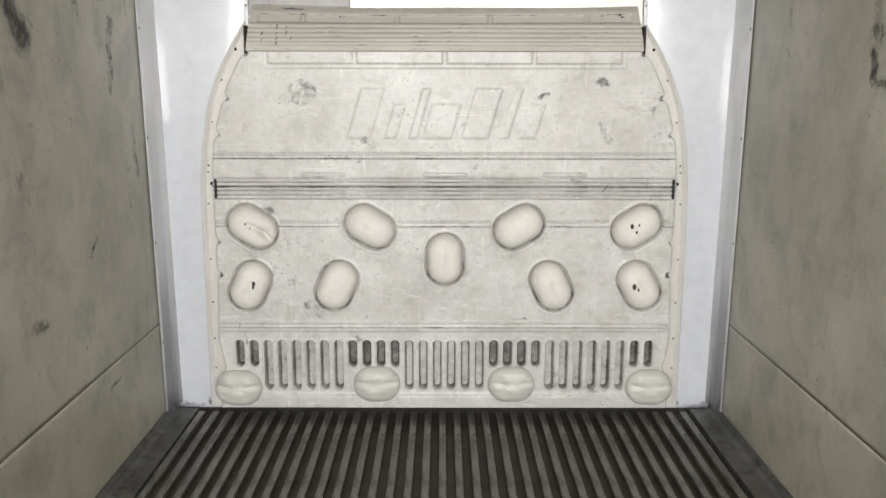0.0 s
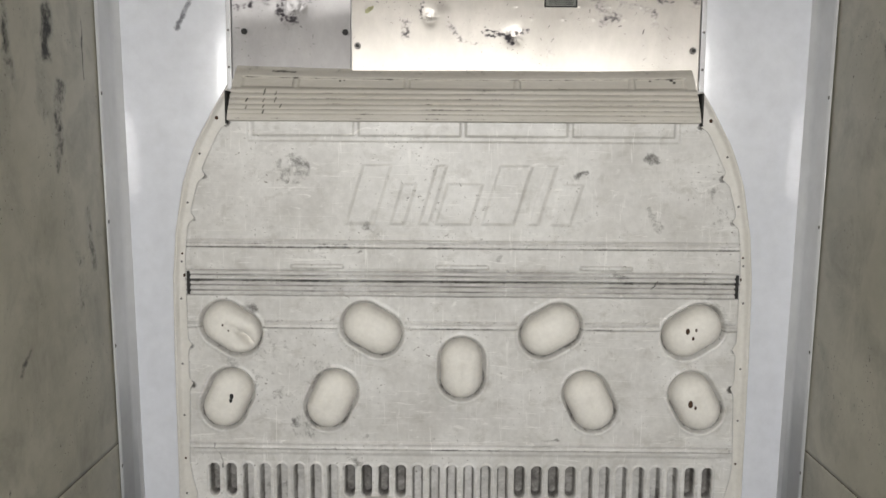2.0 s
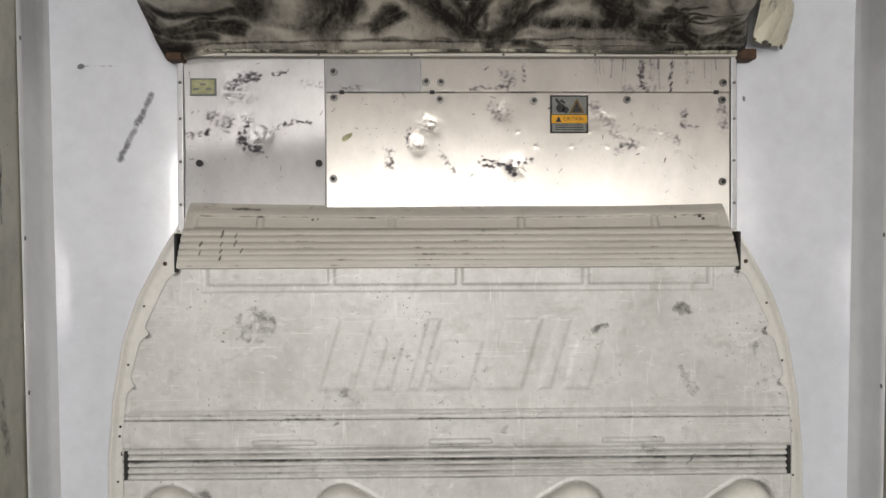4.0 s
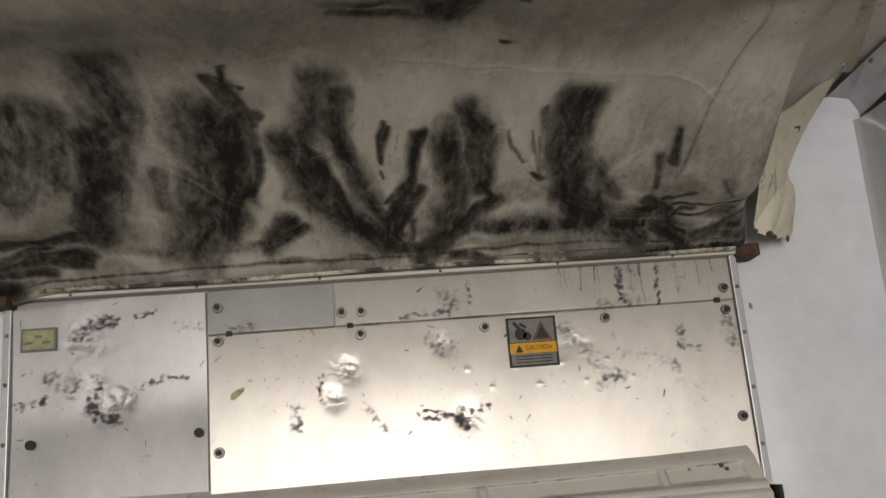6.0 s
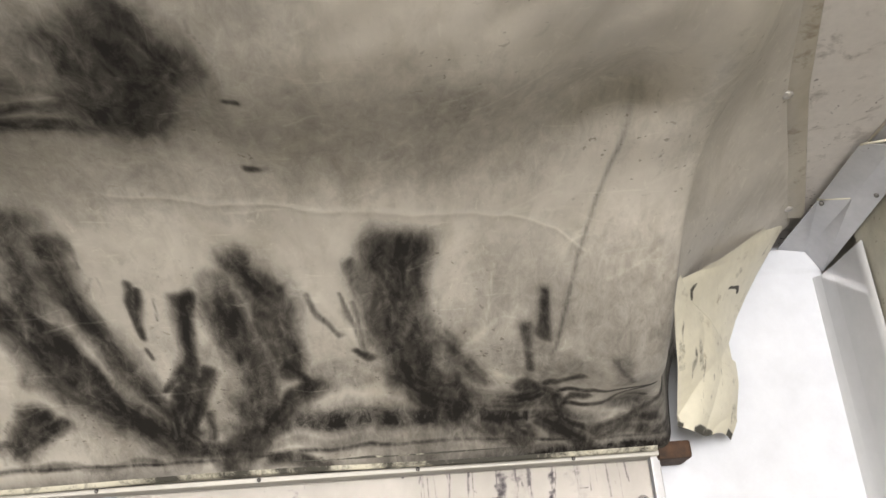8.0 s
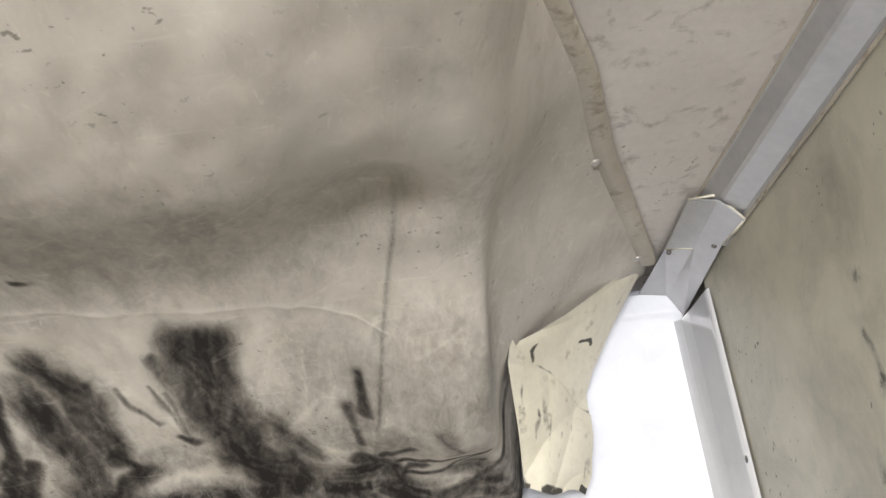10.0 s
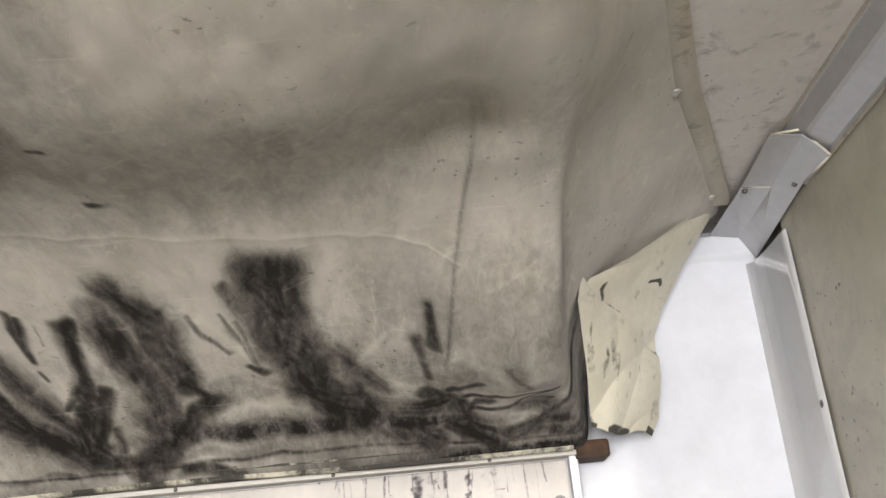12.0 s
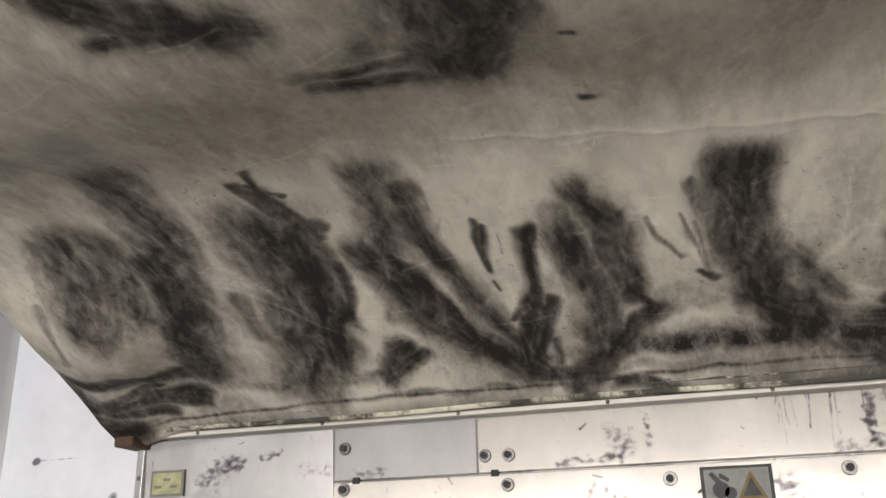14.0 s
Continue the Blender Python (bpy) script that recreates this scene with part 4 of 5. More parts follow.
part("field", box((-0.806, ALUY - 0.0058, 2.136), (-0.738, ALUY - 0.002, 2.178)), STICK_N, small)
for x, z in ((-0.792, 2.150), (-0.772, 2.164), (-0.755, 2.150)):
    plate("text_bar", [(x - 0.008, z - 0.003), (x + 0.008, z - 0.003), (x + 0.008, z + 0.003), (x - 0.008, z + 0.003)], ALUY - 0.006, STICK_G, small)

# ---- the cloth air chute under the ceiling ----
bar = tagged(part("clamp_bar", box((-0.825, 4.348, 2.248), (0.868, 4.40, 2.257), 0.002), COVER), "dusty cream bar clamping the cloth's lower hem", "bar")
for x in (-0.70, -0.42, -0.14, 0.14, 0.42, 0.70):
    b = bmesh.new()
    bmesh.ops.create_uvsphere(b, u_segments=8, v_segments=5, radius=0.004, matrix=Matrix.Translation((x, 4.348, 2.2525)))
    part("rivet", b, BOLT, bar, smooth=True)
chute = thing("air_chute", "grimy grey cloth air chute with black smears under the ceiling", "air chute")


def mid_height(y):
    return sum(droop(y + o) for o in (-0.05, -0.03, -0.01, 0.01, 0.03, 0.05)) / 6


def droop(y):
    return np.interp(y, [0.0, 2.6, 3.0, 3.25, 3.42, 3.50, 3.62, 3.72, 3.84, 3.98, 4.08, 4.16, 4.24, 4.30, 4.336, 4.40], [2.60, 2.555, 2.523, 2.494, 2.475, 2.474, 2.496, 2.498, 2.475, 2.440, 2.400, 2.368, 2.332, 2.292, 2.262, 2.210])


def shoulder(y, west):
    east = np.interp(y, [0.0, 3.0, 3.5, 3.75, 4.06, 4.2, 4.34], [0.72, 0.76, 0.80, 0.808, 0.818, 0.84, 0.885])
    return np.where(west, np.interp(y, [0.0, 3.0, 3.5, 3.75, 3.97, 4.18, 4.34], [0.70, 0.72, 0.77, 0.85, 0.915, 0.905, 0.885]), east)


def hem(y):
    return np.interp(y, [0.0, 3.0, 3.44, 3.63, 3.86, 4.28, 4.34], [0.74, 0.77, 0.862, 0.945, 1.018, 1.185, 1.20])


def crease_y(x):
    return np.interp(x, [0.02, 0.21, 0.36, 0.48, 0.555, 0.62, 0.67], [3.728, 3.764, 3.795, 3.819, 3.818, 3.846, 3.888])


def cloth_height(X, Y):
    z = mid_height(Y)
    z = z - 0.075 * np.exp(-((np.abs(X) - 0.76) / 0.15) ** 2) * np.exp(-((Y - 4.06) / 0.13) ** 2)
    z = z - 0.045 * np.exp(-((X + 0.90) / 0.10) ** 2) * step(4.05, 4.30, Y)
    # the puckered pocket: a sharp lip with a hollow behind it
    q = np.clip(0.715 - X, 0, 1)
    f = Y - (3.612 - 0.022 * np.sin(np.clip(q / 0.09, 0, 1) * math.pi) + 2.6 * np.clip(q - 0.04, 0, 1) ** 2)
    lip = 0.062 * np.exp(-(q / 0.15) ** 2) * (1 - step(0.705, 0.745, X))
    z = z + lip * np.where(f > 0, np.exp(-(f / (0.042 + 0.26 * q)) ** 2), np.exp(-(f / (0.105 + 0.30 * q)) ** 2))
    edge = np.clip((4.336 - Y) / 0.06, 0, 1)
    sx = 0.675 - 0.12 * (Y - 3.75)
    z = z - 0.0022 * np.exp(-((X - sx) / 0.005) ** 2) * edge
    z = z - 0.0009 * np.exp(-((Y - crease_y(X)) / 0.006) ** 2) * step(0.0, 0.1, X) * (1 - step(0.655, 0.675, X))
    z = z + edge * (0.0070 * wave(X * 1.4, Y, 21, 12, 3, 11) + 0.0032 * wave(X * 2.6, Y * 0.8, 22, 14, 10, 34) + 0.0008 * wave(X * 2, Y, 23, 14, 40, 90))
    return z


rows, cols = 520, 640
yy = np.concatenate([np.linspace(0.6, 3.1, 30)[:-1], np.linspace(3.1, 4.338, rows)])
half_n = cols // 2
k = np.linspace(0, 1, half_n + 1)
Yg, Kg = np.meshgrid(yy, np.concatenate([-k[:0:-1], k]), indexing="ij")
s, hm = shoulder(Yg, Kg < 0), hem(Yg) * np.where(Kg < 0, 0.93, 1.0)
a = np.abs(Kg)
part_side = np.clip((a - 0.80) / 0.20, 0, 1)
Xb = np.sign(Kg) * np.minimum(a / 0.80, 1) * s
zb = cloth_height(Xb, Yg)
ease = part_side
X = np.sign(Kg) * (np.abs(Xb) + (hm - s) * ease ** np.where(Kg > 0, 1.0 + 1.3 * step(3.55, 3.95, Yg), 1.0 + 0.8 * step(3.8, 4.1, Yg)))
Z = zb + (2.690 - zb) * ease
side_wave = np.sin(part_side * math.pi) * (0.012 * wave(Yg * 2, X, 25, 9, 2, 9))
X = X + np.sign(Kg) * side_wave
# gathers that fan out from the corner by the loose flap, up the side to the batten
fan = np.sin(part_side * math.pi) * step(3.55, 4.0, Yg) * (Kg > 0)
Z = Z + fan * 0.020 * np.exp(-((part_side - 0.22) / 0.16) ** 2) + fan * 0.004 * wave(Yg * 3, part_side, 27, 8, 3, 12)
# round the shoulder, less where the cloth turns sharply up
soft = np.exp(-((a - 0.80) / 0.045) ** 2)
Z = Z + 0.010 * soft * (1 - step(3.6, 3.9, Yg) * (Kg > 0))
sharp = np.where(Kg > 0, 1 - 0.86 * step(3.50, 3.95, Yg), 1 - 0.85 * step(3.9, 4.15, Yg))
mask = (np.exp(-((a - 0.80) / 0.07) ** 2) * sharp)[:, 1:-1]
for _ in range(300):
    for V in (X, Z):
        V[:, 1:-1] += mask * 0.5 * (0.5 * (V[:, :-2] + V[:, 2:]) - V[:, 1:-1])
WX = X + 0.007 * wave(X * 1.2, Yg, 81, 10, 8, 40) + 0.005 * wave(X * 2, Yg * 0.6, 82, 12, 30, 90)
WY = Yg + 0.006 * wave(X * 1.5, Yg, 83, 10, 8, 45)
STREAK = np.clip(0.90 + 0.14 * wave(X * 2.2, Yg * 0.35, 84, 14, 20, 90), 0.45, 1.1)
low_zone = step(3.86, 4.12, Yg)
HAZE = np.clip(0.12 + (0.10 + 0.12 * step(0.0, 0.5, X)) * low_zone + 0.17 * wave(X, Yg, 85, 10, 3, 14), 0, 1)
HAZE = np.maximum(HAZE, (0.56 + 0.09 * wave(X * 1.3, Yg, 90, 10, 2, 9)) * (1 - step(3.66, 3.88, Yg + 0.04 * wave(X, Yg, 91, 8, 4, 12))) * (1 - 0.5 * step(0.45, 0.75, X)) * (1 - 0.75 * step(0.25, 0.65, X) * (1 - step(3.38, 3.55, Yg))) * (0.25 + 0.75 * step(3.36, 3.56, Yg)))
# grey shade painted over the slope to the right of the smears
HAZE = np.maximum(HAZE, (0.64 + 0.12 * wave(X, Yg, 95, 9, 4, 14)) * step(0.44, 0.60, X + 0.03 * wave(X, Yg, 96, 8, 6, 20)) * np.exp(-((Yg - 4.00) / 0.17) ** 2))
# band of grey dirt that also carries painted shade for the hollow
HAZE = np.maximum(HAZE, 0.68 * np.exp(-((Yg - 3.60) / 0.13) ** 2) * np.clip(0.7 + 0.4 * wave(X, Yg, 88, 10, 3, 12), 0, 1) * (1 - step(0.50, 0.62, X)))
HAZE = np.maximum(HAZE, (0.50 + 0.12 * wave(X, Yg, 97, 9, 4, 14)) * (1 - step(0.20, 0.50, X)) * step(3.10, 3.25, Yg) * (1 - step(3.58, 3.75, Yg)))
STAIN = 0.92 * step(4.12, 4.27, Yg) * np.clip(0.42 + 0.7 * wave(X * 1.1, Yg * 5, 86, 12, 4, 18), 0, 1) * (0.75 + 0.25 * step(0.0, 0.4, X))
STAIN = np.maximum(STAIN, 0.78 * np.exp(-((Yg - 4.305 - 0.006 * wave(X, X * 0, 92, 6, 3, 14)) / 0.006) ** 2))
HAZE = np.maximum(HAZE, 0.62 * step(4.14, 4.26, Yg + 0.03 * wave(X, Yg, 93, 8, 4, 14)) * np.clip(0.45 + 0.5 * wave(X * 1.2, Yg * 3, 94, 10, 3, 14) + 0.3 * step(0.1, 0.5, X), 0, 1))
STAIN = np.maximum(STAIN, 0.40 * low_zone * step(0.2, 1.2, wave(X * 1.2, Yg * 2, 87, 12, 6, 26)))
STAIN = np.maximum(STAIN, 0.52 * np.exp(-((X - (0.675 - 0.12 * (Yg - 3.75))) / 0.0034) ** 2) * (0.10 + 0.90 * step(3.62, 3.7, Yg)))


def fibres(path, seed):
    """Streaks that run along a path."""
    best, side, along, run = np.full(WX.shape, 1e9), np.zeros(WX.shape), np.zeros(WX.shape), 0.0
    for (a0, b0), (a1, b1) in zip(path[:-1], path[1:]):
        da, db = a1 - a0, b1 - b0
        ln = math.hypot(da, db) + 1e-9
        k = np.clip(((WX - a0) * da + (WY - b0) * db) / ln ** 2, 0, 1)
        dist = np.hypot(WX - a0 - k * da, WY - b0 - k * db)
        near = dist < best
        cross = ((WX - a0) * db - (WY - b0) * da) / ln
        best, side, along = np.where(near, dist, best), np.where(near, cross, side), np.where(near, run + k * ln, along)
        run += ln
    return np.clip(0.97 + 0.10 * wave(side * 4.0, along * 1.1, seed, 16, 25, 150), 0.35, 1.2)


hair_rng = np.random.default_rng(404)


def near_stroke(path, width, amount):
    """A thin stroke, worked out only where the cloth lies near it; gives the place in the grid and the values there."""
    ps = np.array(path)
    lo, hi = ps.min(0) - width, ps.max(0) + width
    r = np.where((yy > lo[1] - 0.03) & (yy < hi[1] + 0.03))[0]
    if not len(r):
        return None
    rows_at = slice(r[0], r[-1] + 1)
    mid = X[r[len(r) // 2]]
    c = np.where((mid > lo[0] - 0.05) & (mid < hi[0] + 0.05))[0]
    if not len(c):
        return None
    at = (rows_at, slice(c[0], c[-1] + 1))
    return at, stroke(0.3 * WX[at] + 0.7 * X[at], 0.3 * WY[at] + 0.7 * Yg[at], path, width, amount, 0.05)


def smear(path, width, amount):
    global STAIN, HAZE
    if width < 0.024:
        width, amount = width * 1.15, amount * 0.86
    lines = fibres(path, int(1000 * abs(path[0][0])) + 300) if width > 0.024 else 1.0
    HAZE = np.maximum(HAZE, stroke(WX, WY, path, width * 1.75, min(amount * 1.08, 1.0), 0.10) * (0.55 + 0.45 * lines))
    STAIN = np.maximum(STAIN, stroke(WX, WY, path, width * 1.6, min(amount * 1.05, 1.0), 0.02) * lines * (0.45 + 0.55 * STREAK))
    if width < 0.024:
        return
    # single scuff lines along the smear and off its edges
    ps = np.array(path)
    run = np.concatenate([[0], np.cumsum(np.hypot(*np.diff(ps, axis=0).T))])
    for n in range(int(3 + 50 * width)):
        k0 = hair_rng.uniform(-0.1, 0.8) * run[-1]
        ks = k0 + np.array([0, 0.5, 1]) * hair_rng.uniform(0.015, 0.06)
        off = hair_rng.normal(0, 0.62) * width
        line = [(np.interp(k, run, ps[:, 0]) + off, np.interp(k, run, ps[:, 1]) + (k - np.clip(k, 0, run[-1])) + 0.15 * off) for k in ks]
        got = near_stroke(line, hair_rng.uniform(0.003, 0.008), hair_rng.uniform(0.35, 0.7) * amount)
        if got:
            STAIN[got[0]] = np.maximum(STAIN[got[0]], got[1])


# worn light lines: the long crease, and rubbed scratches
WEAR = 0.60 * np.exp(-((WY - 0.006 * wave(X * 1.5, Yg, 83, 10, 8, 45) - crease_y(X)) / 0.0030) ** 2) * step(0.0, 0.06, X) * (1 - step(0.66, 0.675, X)) * (0.55 + 0.45 * step(0.50, 0.56, X))
for n in range(120):
    cx, cy, ang, ln = hair_rng.uniform(-0.75, 0.75), hair_rng.uniform(3.15, 4.28), hair_rng.normal(0.55, 0.55), hair_rng.uniform(0.02, 0.13)
    got = near_stroke([(cx, cy), (cx + 0.5 * ln * math.cos(ang), cy - 0.5 * ln * math.sin(ang) + 0.004), (cx + ln * math.cos(ang), cy - ln * math.sin(ang))], hair_rng.uniform(0.0025, 0.006), hair_rng.uniform(0.10, 0.34))
    if got:
        WEAR[got[0]] = np.maximum(WEAR[got[0]], got[1])
for line, w, v in (([(0.50, 4.10), (0.545, 4.03)], 0.012, 0.7), ([(0.285, 3.96), (0.34, 4.09)], 0.012, 0.6), ([(-0.43, 3.93), (-0.36, 4.04)], 0.014, 0.6), ([(-0.30, 4.13), (-0.44, 3.99)], 0.008, 0.5), ([(-0.05, 3.50), (0.06, 3.52)], 0.006, 0.4)):
    at, v = near_stroke(line, w, v)
    WEAR[at] = np.maximum(WEAR[at], 0.5 * v)
smear([(-0.22, 3.308), (-0.169, 3.357), (-0.088, 3.4)], 0.059, 0.97)
smear([(-0.224, 3.378), (-0.171, 3.379)], 0.028, 0.80)
smear([(-0.061, 3.523), (0.008, 3.522), (0.076, 3.555)], 0.026, 0.75)
smear([(0.012, 3.483), (0.054, 3.506)], 0.042, 0.55)
smear([(0.22, 3.685), (0.237, 3.684)], 0.010, 1.00)
smear([(0.231, 3.523), (0.243, 3.522)], 0.007, 0.90)
smear([(0.147, 3.397), (0.174, 3.46), (0.119, 3.569)], 0.074, 0.93)
smear([(0.113, 3.418), (0.079, 3.56)], 0.075, 0.80)
smear([(-0.052, 3.552), (-0.002, 3.558), (0.06, 3.592)], 0.033, 0.80)
smear([(0.048, 3.433), (0.054, 3.489)], 0.041, 0.50)
smear([(0.736, 4.045), (0.761, 4.108)], 0.015, 0.70)
smear([(0.774, 4.217), (0.859, 4.316)], 0.050, 0.70)
smear([(0.715, 4.282), (0.856, 4.302)], 0.033, 0.80)
smear([(-0.654, 3.851), (-0.706, 3.987)], 0.100, 0.76)
smear([(-0.588, 3.865), (-0.637, 4.006)], 0.100, 0.74)
smear([(-0.741, 3.992), (-0.605, 4.037)], 0.036, 0.72)
smear([(-0.451, 3.68), (-0.475, 3.858), (-0.536, 4.047), (-0.6, 4.195)], 0.084, 0.80)
smear([(-0.539, 3.907), (-0.554, 4.047), (-0.613, 4.196)], 0.064, 0.97)
smear([(-0.851, 4.144), (-0.751, 4.175), (-0.632, 4.196)], 0.042, 0.88)
smear([(-0.882, 4.233), (-0.736, 4.252), (-0.635, 4.262)], 0.032, 0.97)
smear([(-0.827, 4.256), (-0.721, 4.293)], 0.027, 0.88)
smear([(-0.787, 3.963), (-0.808, 4.074)], 0.017, 0.60)
smear([(-0.883, 4.165), (-0.844, 4.269)], 0.051, 0.75)
smear([(-0.88, 4.27), (-0.80, 4.31)], 0.05, 0.95)
smear([(-0.74, 4.24), (-0.63, 4.25)], 0.035, 0.95)
smear([(-0.263, 3.78), (-0.236, 3.914), (-0.238, 4.006)], 0.031, 0.85)
smear([(-0.311, 3.874), (-0.318, 4.03), (-0.397, 4.246)], 0.120, 0.80)
smear([(-0.27, 3.908), (-0.294, 4.086), (-0.327, 4.212)], 0.070, 0.97)
smear([(-0.431, 4.023), (-0.444, 4.136)], 0.037, 0.60)
smear([(-0.286, 3.749), (-0.272, 3.813), (-0.213, 3.904)], 0.016, 0.92)
smear([(-0.125, 4.044), (-0.177, 4.115)], 0.036, 0.50)
smear([(-0.097, 3.789), (-0.11, 3.903), (-0.159, 3.998)], 0.072, 0.72)
smear([(-0.171, 3.982), (-0.127, 4.112), (-0.049, 4.21), (0.019, 4.264)], 0.072, 0.90)
smear([(-0.064, 3.826), (-0.075, 4.005), (-0.024, 4.122), (0.032, 4.23)], 0.043, 0.84)
smear([(0.018, 3.921), (0.011, 4.033)], 0.013, 0.95)
smear([(0.006, 4.062), (0.01, 4.077)], 0.008, 0.75)
smear([(0.086, 3.958), (0.075, 4.062), (0.043, 4.176), (0.005, 4.246)], 0.029, 0.97)
smear([(0.092, 4.118), (0.058, 4.213), (0.012, 4.261)], 0.028, 0.92)
smear([(-0.194, 4.193), (-0.238, 4.257)], 0.046, 0.97)
smear([(-0.156, 4.216), (-0.239, 4.272)], 0.023, 0.92)
smear([(0.148, 3.924), (0.144, 3.994)], 0.049, 0.65)
smear([(0.178, 3.875), (0.221, 3.975), (0.216, 4.122)], 0.052, 0.88)
smear([(0.148, 3.978), (0.17, 4.121), (0.156, 4.249), (0.104, 4.299)], 0.061, 0.88)
smear([(0.255, 4.166), (0.183, 4.238)], 0.039, 0.92)
smear([(0.034, 4.282), (0.132, 4.295)], 0.032, 0.90)
smear([(0.263, 3.963), (0.309, 4.052)], 0.008, 0.65)
smear([(0.328, 3.981), (0.337, 4.098)], 0.010, 0.65)
smear([(0.335, 4.099), (0.345, 4.11)], 0.015, 1.00)
smear([(0.333, 3.89), (0.353, 3.972)], 0.015, 0.72)
smear([(0.39, 3.877), (0.385, 4.011), (0.416, 4.157), (0.494, 4.258)], 0.073, 0.92)
smear([(0.425, 3.875), (0.414, 4.004), (0.444, 4.134), (0.523, 4.259), (0.604, 4.301)], 0.056, 0.84)
smear([(0.465, 4.081), (0.531, 4.181)], 0.041, 0.68)
smear([(0.618, 3.969), (0.617, 4.046)], 0.019, 0.92)
smear([(0.591, 4.043), (0.612, 4.136)], 0.019, 0.85)
smear([(0.545, 4.236), (0.637, 4.212), (0.672, 4.284)], 0.056, 0.80)
smear([(0.64, 4.271), (0.728, 4.325)], 0.034, 0.97)
smear([(0.642, 4.186), (0.7, 4.121)], 0.013, 0.92)
smear([(0.655, 4.25), (0.71, 4.186)], 0.011, 0.85)
smear([(0.715, 4.281), (0.828, 4.27)], 0.025, 0.88)
smear([(0.75, 4.216), (0.836, 4.251)], 0.039, 0.68)
smear([(0.66, 4.20), (0.72, 4.165), (0.80, 4.16)], 0.009, 0.97)
smear([(0.67, 4.235), (0.74, 4.205), (0.79, 4.165)], 0.008, 0.92)
smear([(0.66, 4.26), (0.75, 4.300), (0.82, 4.235), (0.86, 4.225)], 0.014, 0.97)
smear([(0.60, 4.18), (0.665, 4.225)], 0.030, 0.75)
smear([(0.775, 4.205), (0.80, 4.215)], 0.010, 0.9)
smear([(0.754, 4.123), (0.749, 4.044)], 0.020, 0.55)
smear([(0.197, 4.24), (0.364, 4.246), (0.512, 4.273)], 0.030, 0.46)
smear([(0.161, 4.316), (0.263, 4.332)], 0.020, 0.92)
smear([(0.089, 4.291), (0.371, 4.289)], 0.018, 0.5)
smear([(0.301, 4.292), (0.576, 4.302)], 0.018, 0.5)
smear([(0.566, 4.322), (0.731, 4.334)], 0.023, 0.75)
smear([(-0.241, 4.296), (-0.049, 4.308), (0.09, 4.306)], 0.012, 0.60)
smear([(-0.452, 4.265), (-0.357, 4.247)], 0.034, 0.70)
# darker cores of the smears
smear([(-0.564, 4.105), (-0.602, 4.199)], 0.030, 1.00)
smear([(-0.513, 3.923), (-0.537, 4.031), (-0.572, 4.138)], 0.026, 0.95)
smear([(-0.846, 4.237), (-0.710, 4.211)], 0.022, 1.00)
smear([(-0.754, 4.260), (-0.635, 4.278)], 0.020, 0.95)
smear([(-0.906, 4.246), (-0.851, 4.329)], 0.035, 1.00)
smear([(-0.251, 3.725), (-0.263, 3.778), (-0.237, 3.845), (-0.222, 3.922)], 0.012, 0.95)
smear([(-0.250, 3.870), (-0.301, 3.985), (-0.349, 4.062)], 0.026, 1.00)
smear([(-0.235, 3.983), (-0.250, 4.064), (-0.309, 4.176)], 0.024, 1.00)
smear([(-0.325, 3.981), (-0.384, 4.056)], 0.018, 0.80)
smear([(-0.333, 4.095), (-0.379, 4.229)], 0.030, 0.85)
smear([(-0.095, 3.765), (-0.110, 3.846), (-0.103, 3.919)], 0.014, 0.80)
smear([(-0.048, 3.819), (-0.057, 3.944), (-0.038, 4.057)], 0.012, 0.70)
smear([(-0.138, 3.987), (-0.107, 4.087), (-0.047, 4.184), (-0.005, 4.253)], 0.028, 0.95)
smear([(-0.233, 4.247), (-0.165, 4.212)], 0.022, 1.00)
smear([(-0.262, 4.250), (-0.219, 4.254)], 0.016, 0.95)
smear([(0.030, 3.934), (0.016, 4.027)], 0.009, 0.95)
smear([(0.093, 3.978), (0.065, 4.075), (0.026, 4.152)], 0.012, 1.00)
smear([(0.079, 4.132), (0.036, 4.211), (-0.009, 4.247)], 0.016, 1.00)
smear([(0.231, 3.938), (0.237, 4.004), (0.224, 4.063)], 0.018, 0.95)
smear([(0.146, 3.975), (0.137, 4.035)], 0.012, 0.80)
smear([(0.216, 4.113), (0.244, 4.160), (0.166, 4.243)], 0.028, 1.00)
smear([(0.138, 4.239), (0.160, 4.276)], 0.022, 1.00)
smear([(0.079, 4.217), (0.072, 4.267)], 0.014, 0.85)
smear([(0.388, 4.092), (0.425, 4.187), (0.492, 4.236)], 0.026, 1.00)
smear([(0.449, 4.078), (0.460, 4.155), (0.508, 4.225)], 0.014, 0.90)
smear([(0.420, 3.894), (0.409, 4.012)], 0.040, 0.60)
smear([(0.271, 4.231), (0.361, 4.243), (0.456, 4.263)], 0.014, 0.50)
smear([(0.171, 4.319), (0.258, 4.321)], 0.014, 0.95)
smear([(-0.272, 3.754), (-0.233, 3.800)], 0.008, 0.85)
smear([(0.335, 3.910), (0.340, 3.989)], 0.006, 0.60)
smear([(0.304, 3.955), (0.334, 4.095)], 0.005, 0.60)
smear([(0.326, 4.093), (0.338, 4.104)], 0.010, 1.00)

WEAR = WEAR * (1 - 0.75 * np.clip(STAIN, 0, 1))
STAIN, HAZE = STAIN * (a < 0.88), HAZE * (1 - step(0.82, 0.92, a))
P = np.stack([X, Yg, Z], -1)
tail = P[-1:].copy()
tail[..., 1] = 4.352
tail[..., 2] = np.minimum(tail[..., 2] - 0.002, 2.70)
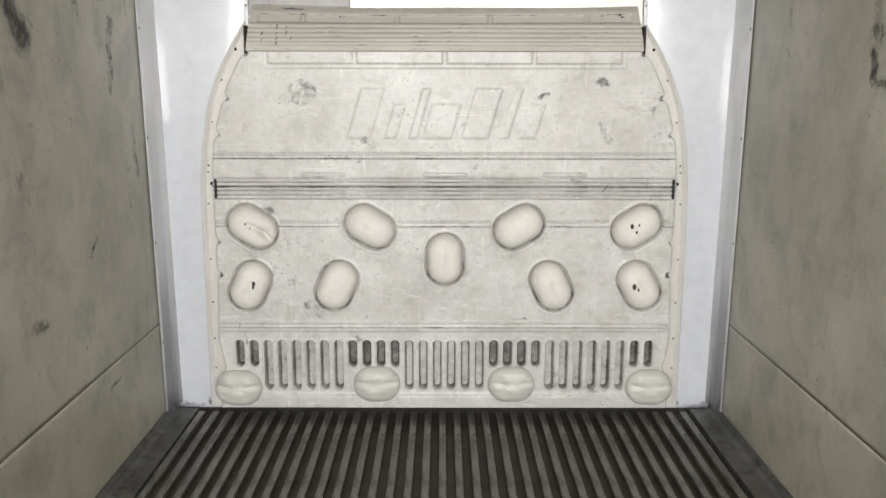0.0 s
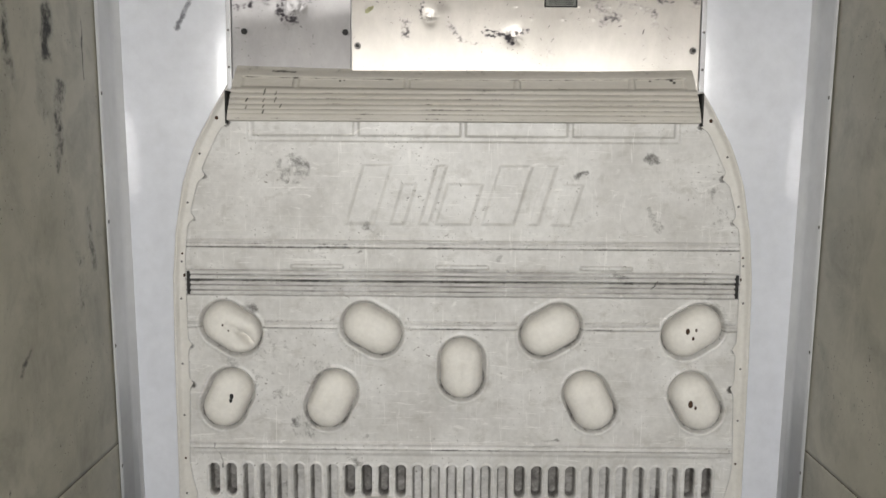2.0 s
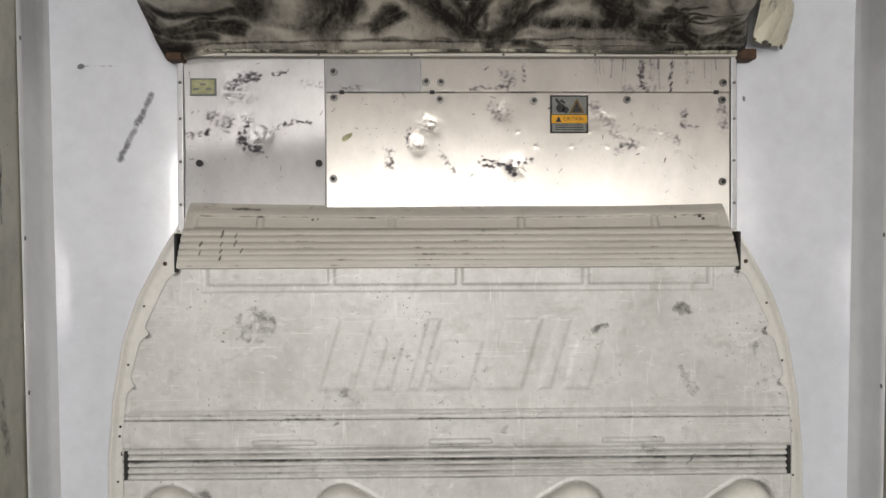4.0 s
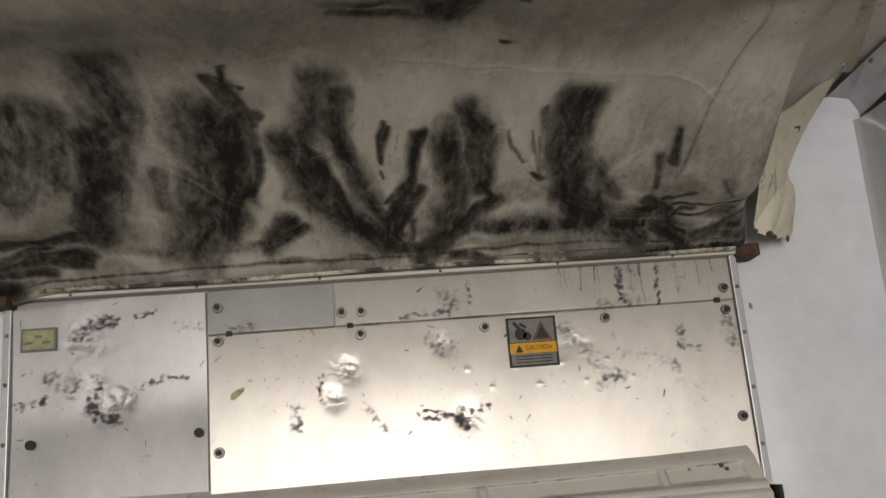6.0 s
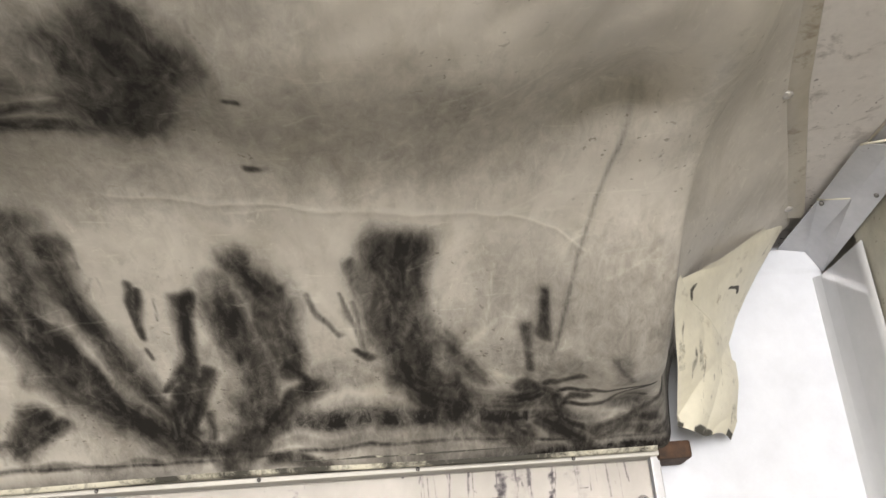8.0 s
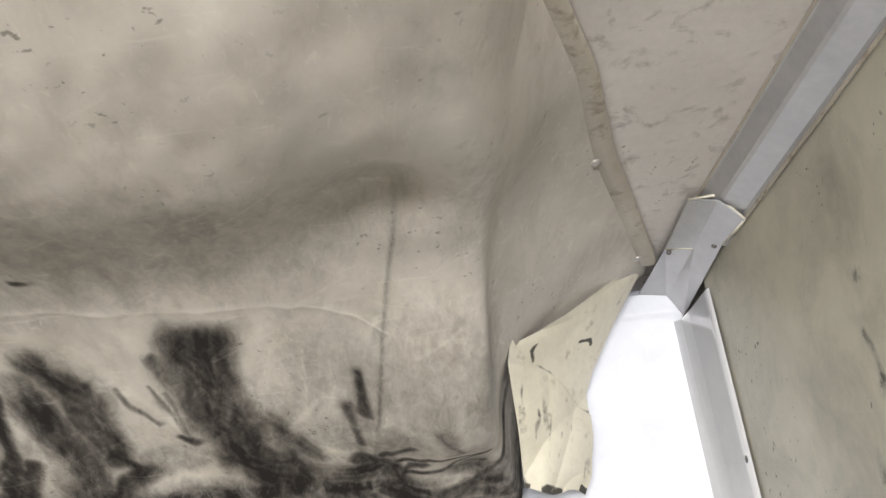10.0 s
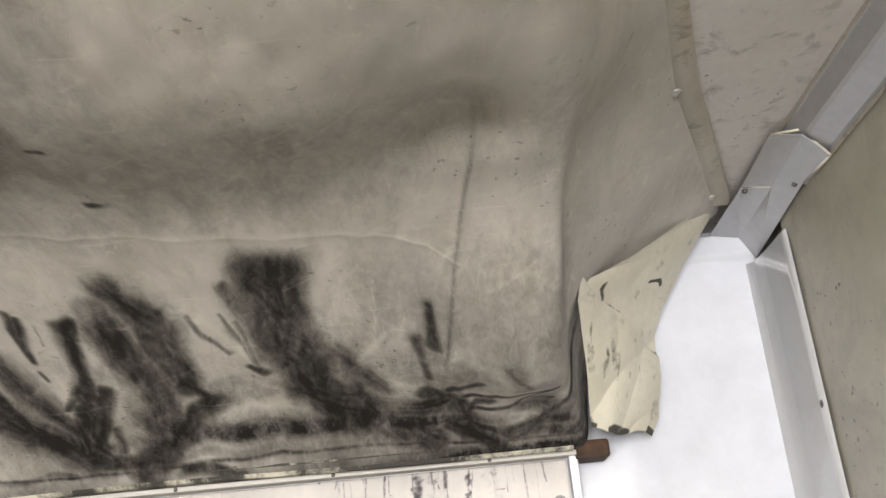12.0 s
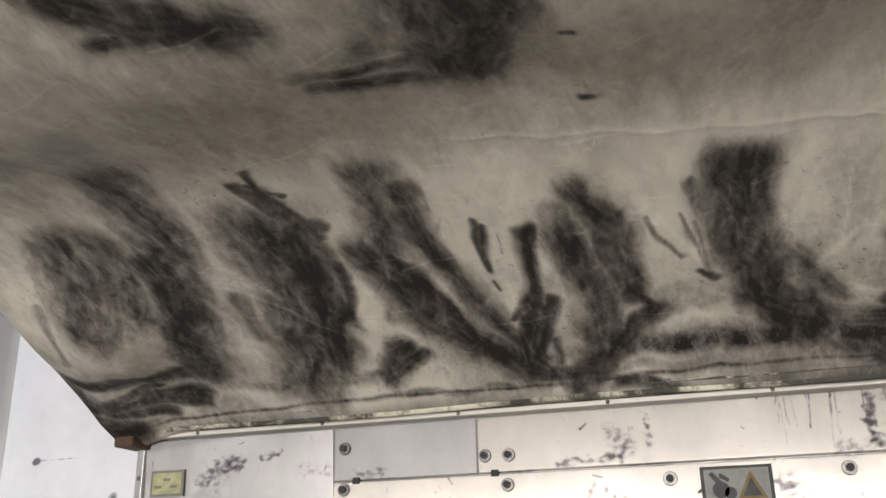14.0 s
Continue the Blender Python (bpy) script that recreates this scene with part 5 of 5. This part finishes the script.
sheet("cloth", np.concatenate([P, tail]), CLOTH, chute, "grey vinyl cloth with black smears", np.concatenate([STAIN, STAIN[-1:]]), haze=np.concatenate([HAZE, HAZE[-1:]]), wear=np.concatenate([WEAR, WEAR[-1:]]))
# folded lower hem
K1, U1 = np.meshgrid(np.linspace(0, 1, 14), np.linspace(-0.85, 0.850, 300), indexing="ij")
ang = K1 * math.tau * 0.9
P = np.stack([U1, 4.330 - 0.009 * np.cos(ang) + 0.003 * wave(U1, K1, 7, 8, 3, 12), 2.274 + 0.020 * np.sin(ang) + 0.003 * wave(U1, K1 * 0.2, 8, 9, 3, 15)], -1)
sheet("hem", P, CREAM, chute, "rolled cream hem", np.clip(0.62 + 0.26 * wave(U1, K1 * 0.1, 14, 9, 3, 14), 0, 0.95))
# ceiling battens along the cloth's edges
for sign in (-1, 1):
    ys = np.linspace(0.6, 4.30, 90)
    hx = hem(ys)
    prof = [(-0.020, 2.698), (-0.020, 2.688), (-0.016, 2.684), (0.016, 2.684), (0.020, 2.688), (0.020, 2.698)]
    P = np.stack([np.stack([sign * (hx * (0.93 if sign < 0 else 1.0) + dx + 0.004), ys, np.full(90, z)], -1) for dx, z in prof], 1)
    batten = sheet("edge_batten", P, BATTEN, chute, "brown-stained cream batten", np.full(P.shape[:2], 0.3), smooth=False)
    for y in (4.255, 3.86, 3.46, 3.06):
        b = bmesh.new()
        bmesh.ops.create_uvsphere(b, u_segments=10, v_segments=6, radius=0.010, matrix=Matrix.Translation((sign * (float(hem(y)) * (0.93 if sign < 0 else 1.0) - 0.012), y, 2.683)) @ Matrix.Diagonal((1, 1, 0.55, 1)))
        part("snap", b, ALU, batten, "shiny metal snap", True)
# the loose cream flap by the white panel
rows, cols = 190, 130
V, U = np.meshgrid(np.linspace(0, 1, rows), np.linspace(0, 1, cols), indexing="ij")
inner = np.stack([np.interp(V, [0, 0.25, 0.45, 0.52, 0.74, 1], c) for c in ([1.150, 0.985, 0.868, 0.862, 0.872, 0.880], [4.270, 4.190, 4.130, 4.165, 4.225, 4.300], [2.676, 2.560, 2.494, 2.465, 2.384, 2.284])], -1)
outer = np.stack([np.interp(V, [0, 0.25, 0.44, 0.55, 0.74, 0.9, 1], c) for c in ([1.190, 1.119, 1.062, 1.041, 1.033, 1.018, 1.000], [4.345, 4.365, 4.372, 4.372, 4.372, 4.372, 4.374], [2.688, 2.592, 2.505, 2.461, 2.376, 2.310, 2.274])], -1)
Pf = inner + (outer - inner) * U[..., None]
# the lower half is folded over the upper one along a slanting edge, and both are crumpled
slant_fold = V - (0.43 + 0.20 * U + 0.015 * np.sin(U * 9))
low_half = step(-0.004, 0.012, slant_fold)
crumple = np.abs(wave(U * 0.8, V * 1.0, 17, 7, 5, 15))
Pf[..., 1] += 0.008 * wave(U * 0.7, V * 1.1, 20, 10, 3, 10) - 0.016 * (crumple - 0.6) * step(0.15, 0.4, V) - 0.020 * np.sin(U * math.pi) * step(0.2, 0.6, V)
Pf[..., 1] -= low_half * (0.030 - 0.018 * step(0.05, 0.5, slant_fold)) * (1 - 0.6 * U)
Pf[..., 1] -= low_half * 0.006 * np.abs(np.sin(U * 5.5 + 1.8 * np.sin(V * 6 + 1) + 0.5 * wave(U, V, 24, 6, 3, 10))) * (1 - step(0.85, 1.0, U) * 0.5)
Pf[..., 2] += 0.006 * wave(U * 0.4, V * 0.2, 18, 6, 4, 14) * step(0.4, 1, V) + 0.007 * np.sin(U * 7 + 2) * step(0.9, 1.0, V)
Sf = np.maximum(stroke(U, V, [(0.20, 0.415), (0.27, 0.475)], 0.05, 1.0), stroke(U, V, [(0.62, 0.355), (0.74, 0.335), (0.80, 0.35)], 0.022, 0.95))
Sf = np.maximum(Sf, 0.62 * np.exp(-((slant_fold + 0.006) / 0.012) ** 2) * step(0.2, 0.4, U))
Sf = np.maximum(Sf, 0.95 * step(0.965, 0.985, V + 0.012 * wave(U, V, 15, 6, 5, 20)) * (wave(U * 2, V, 16, 8, 4, 14) > -0.5))
for u0, v0, u1, v1 in ((0.25, 0.70, 0.22, 0.80), (0.42, 0.72, 0.36, 0.86), (0.56, 0.76, 0.48, 0.90), (0.72, 0.70, 0.66, 0.82), (0.30, 0.88, 0.36, 0.92), (0.55, 0.62, 0.62, 0.60), (0.12, 0.60, 0.10, 0.66)):
    Sf = np.maximum(Sf, stroke(U + 0.02 * wave(U, V, 13, 8, 10, 40), V, [(u0, v0), (u1, v1)], 0.055, 0.66))
Sf = np.maximum(Sf, (0.34 + 0.22 * step(0.4, 0.9, V)) * step(0.0, 0.9, wave(U * 1.4, V * 1.6, 19, 12, 5, 20)))
sheet("flap", Pf, CREAM, chute, "torn cream cloth flap, folded over and stained", Sf)
for sign, x, y, z in ((1, 0.905, 4.345, 2.240), (-1, -0.852, 4.302, 2.228)):
    b = bmesh.new()
    add_box(b, (x - (0.050 if sign > 0 else 0.016), y, z), (x + (0.012 if sign > 0 else 0.030), y + 0.075, z + (0.032 if sign > 0 else 0.022)), 0.006)
    tagged(part("bracket", b, RUST), "rusty steel bracket under the cloth's corner", "bracket")

# ---- the slatted floor ----
floor = tagged(part("floor", box((-SLAB, REAR, -0.10), (SLAB, FRONT + 0.06, -0.036)), PAN), "grimy floor with worn aluminium slats running lengthwise", "floor", kind="structure")
x0, pitch = -1.107, 0.0647
me = None
for i in range(35):
    x = x0 + pitch * i
    if me is None:
        first = part("slat", prism([(-0.0155, -0.004), (-0.0135, 0.0), (0.0135, 0.0), (0.0155, -0.004), (0.0155, -0.008), (0.004, -0.010), (0.004, -0.038), (-0.004, -0.038), (-0.004, -0.010), (-0.0155, -0.008)],
                                    1, REAR, 4.335), SLAT, floor)
        me = first.data
        first.location.x = x
    else:
        ob = new("slat", me)
        ob.parent, ob.location.x = floor, x
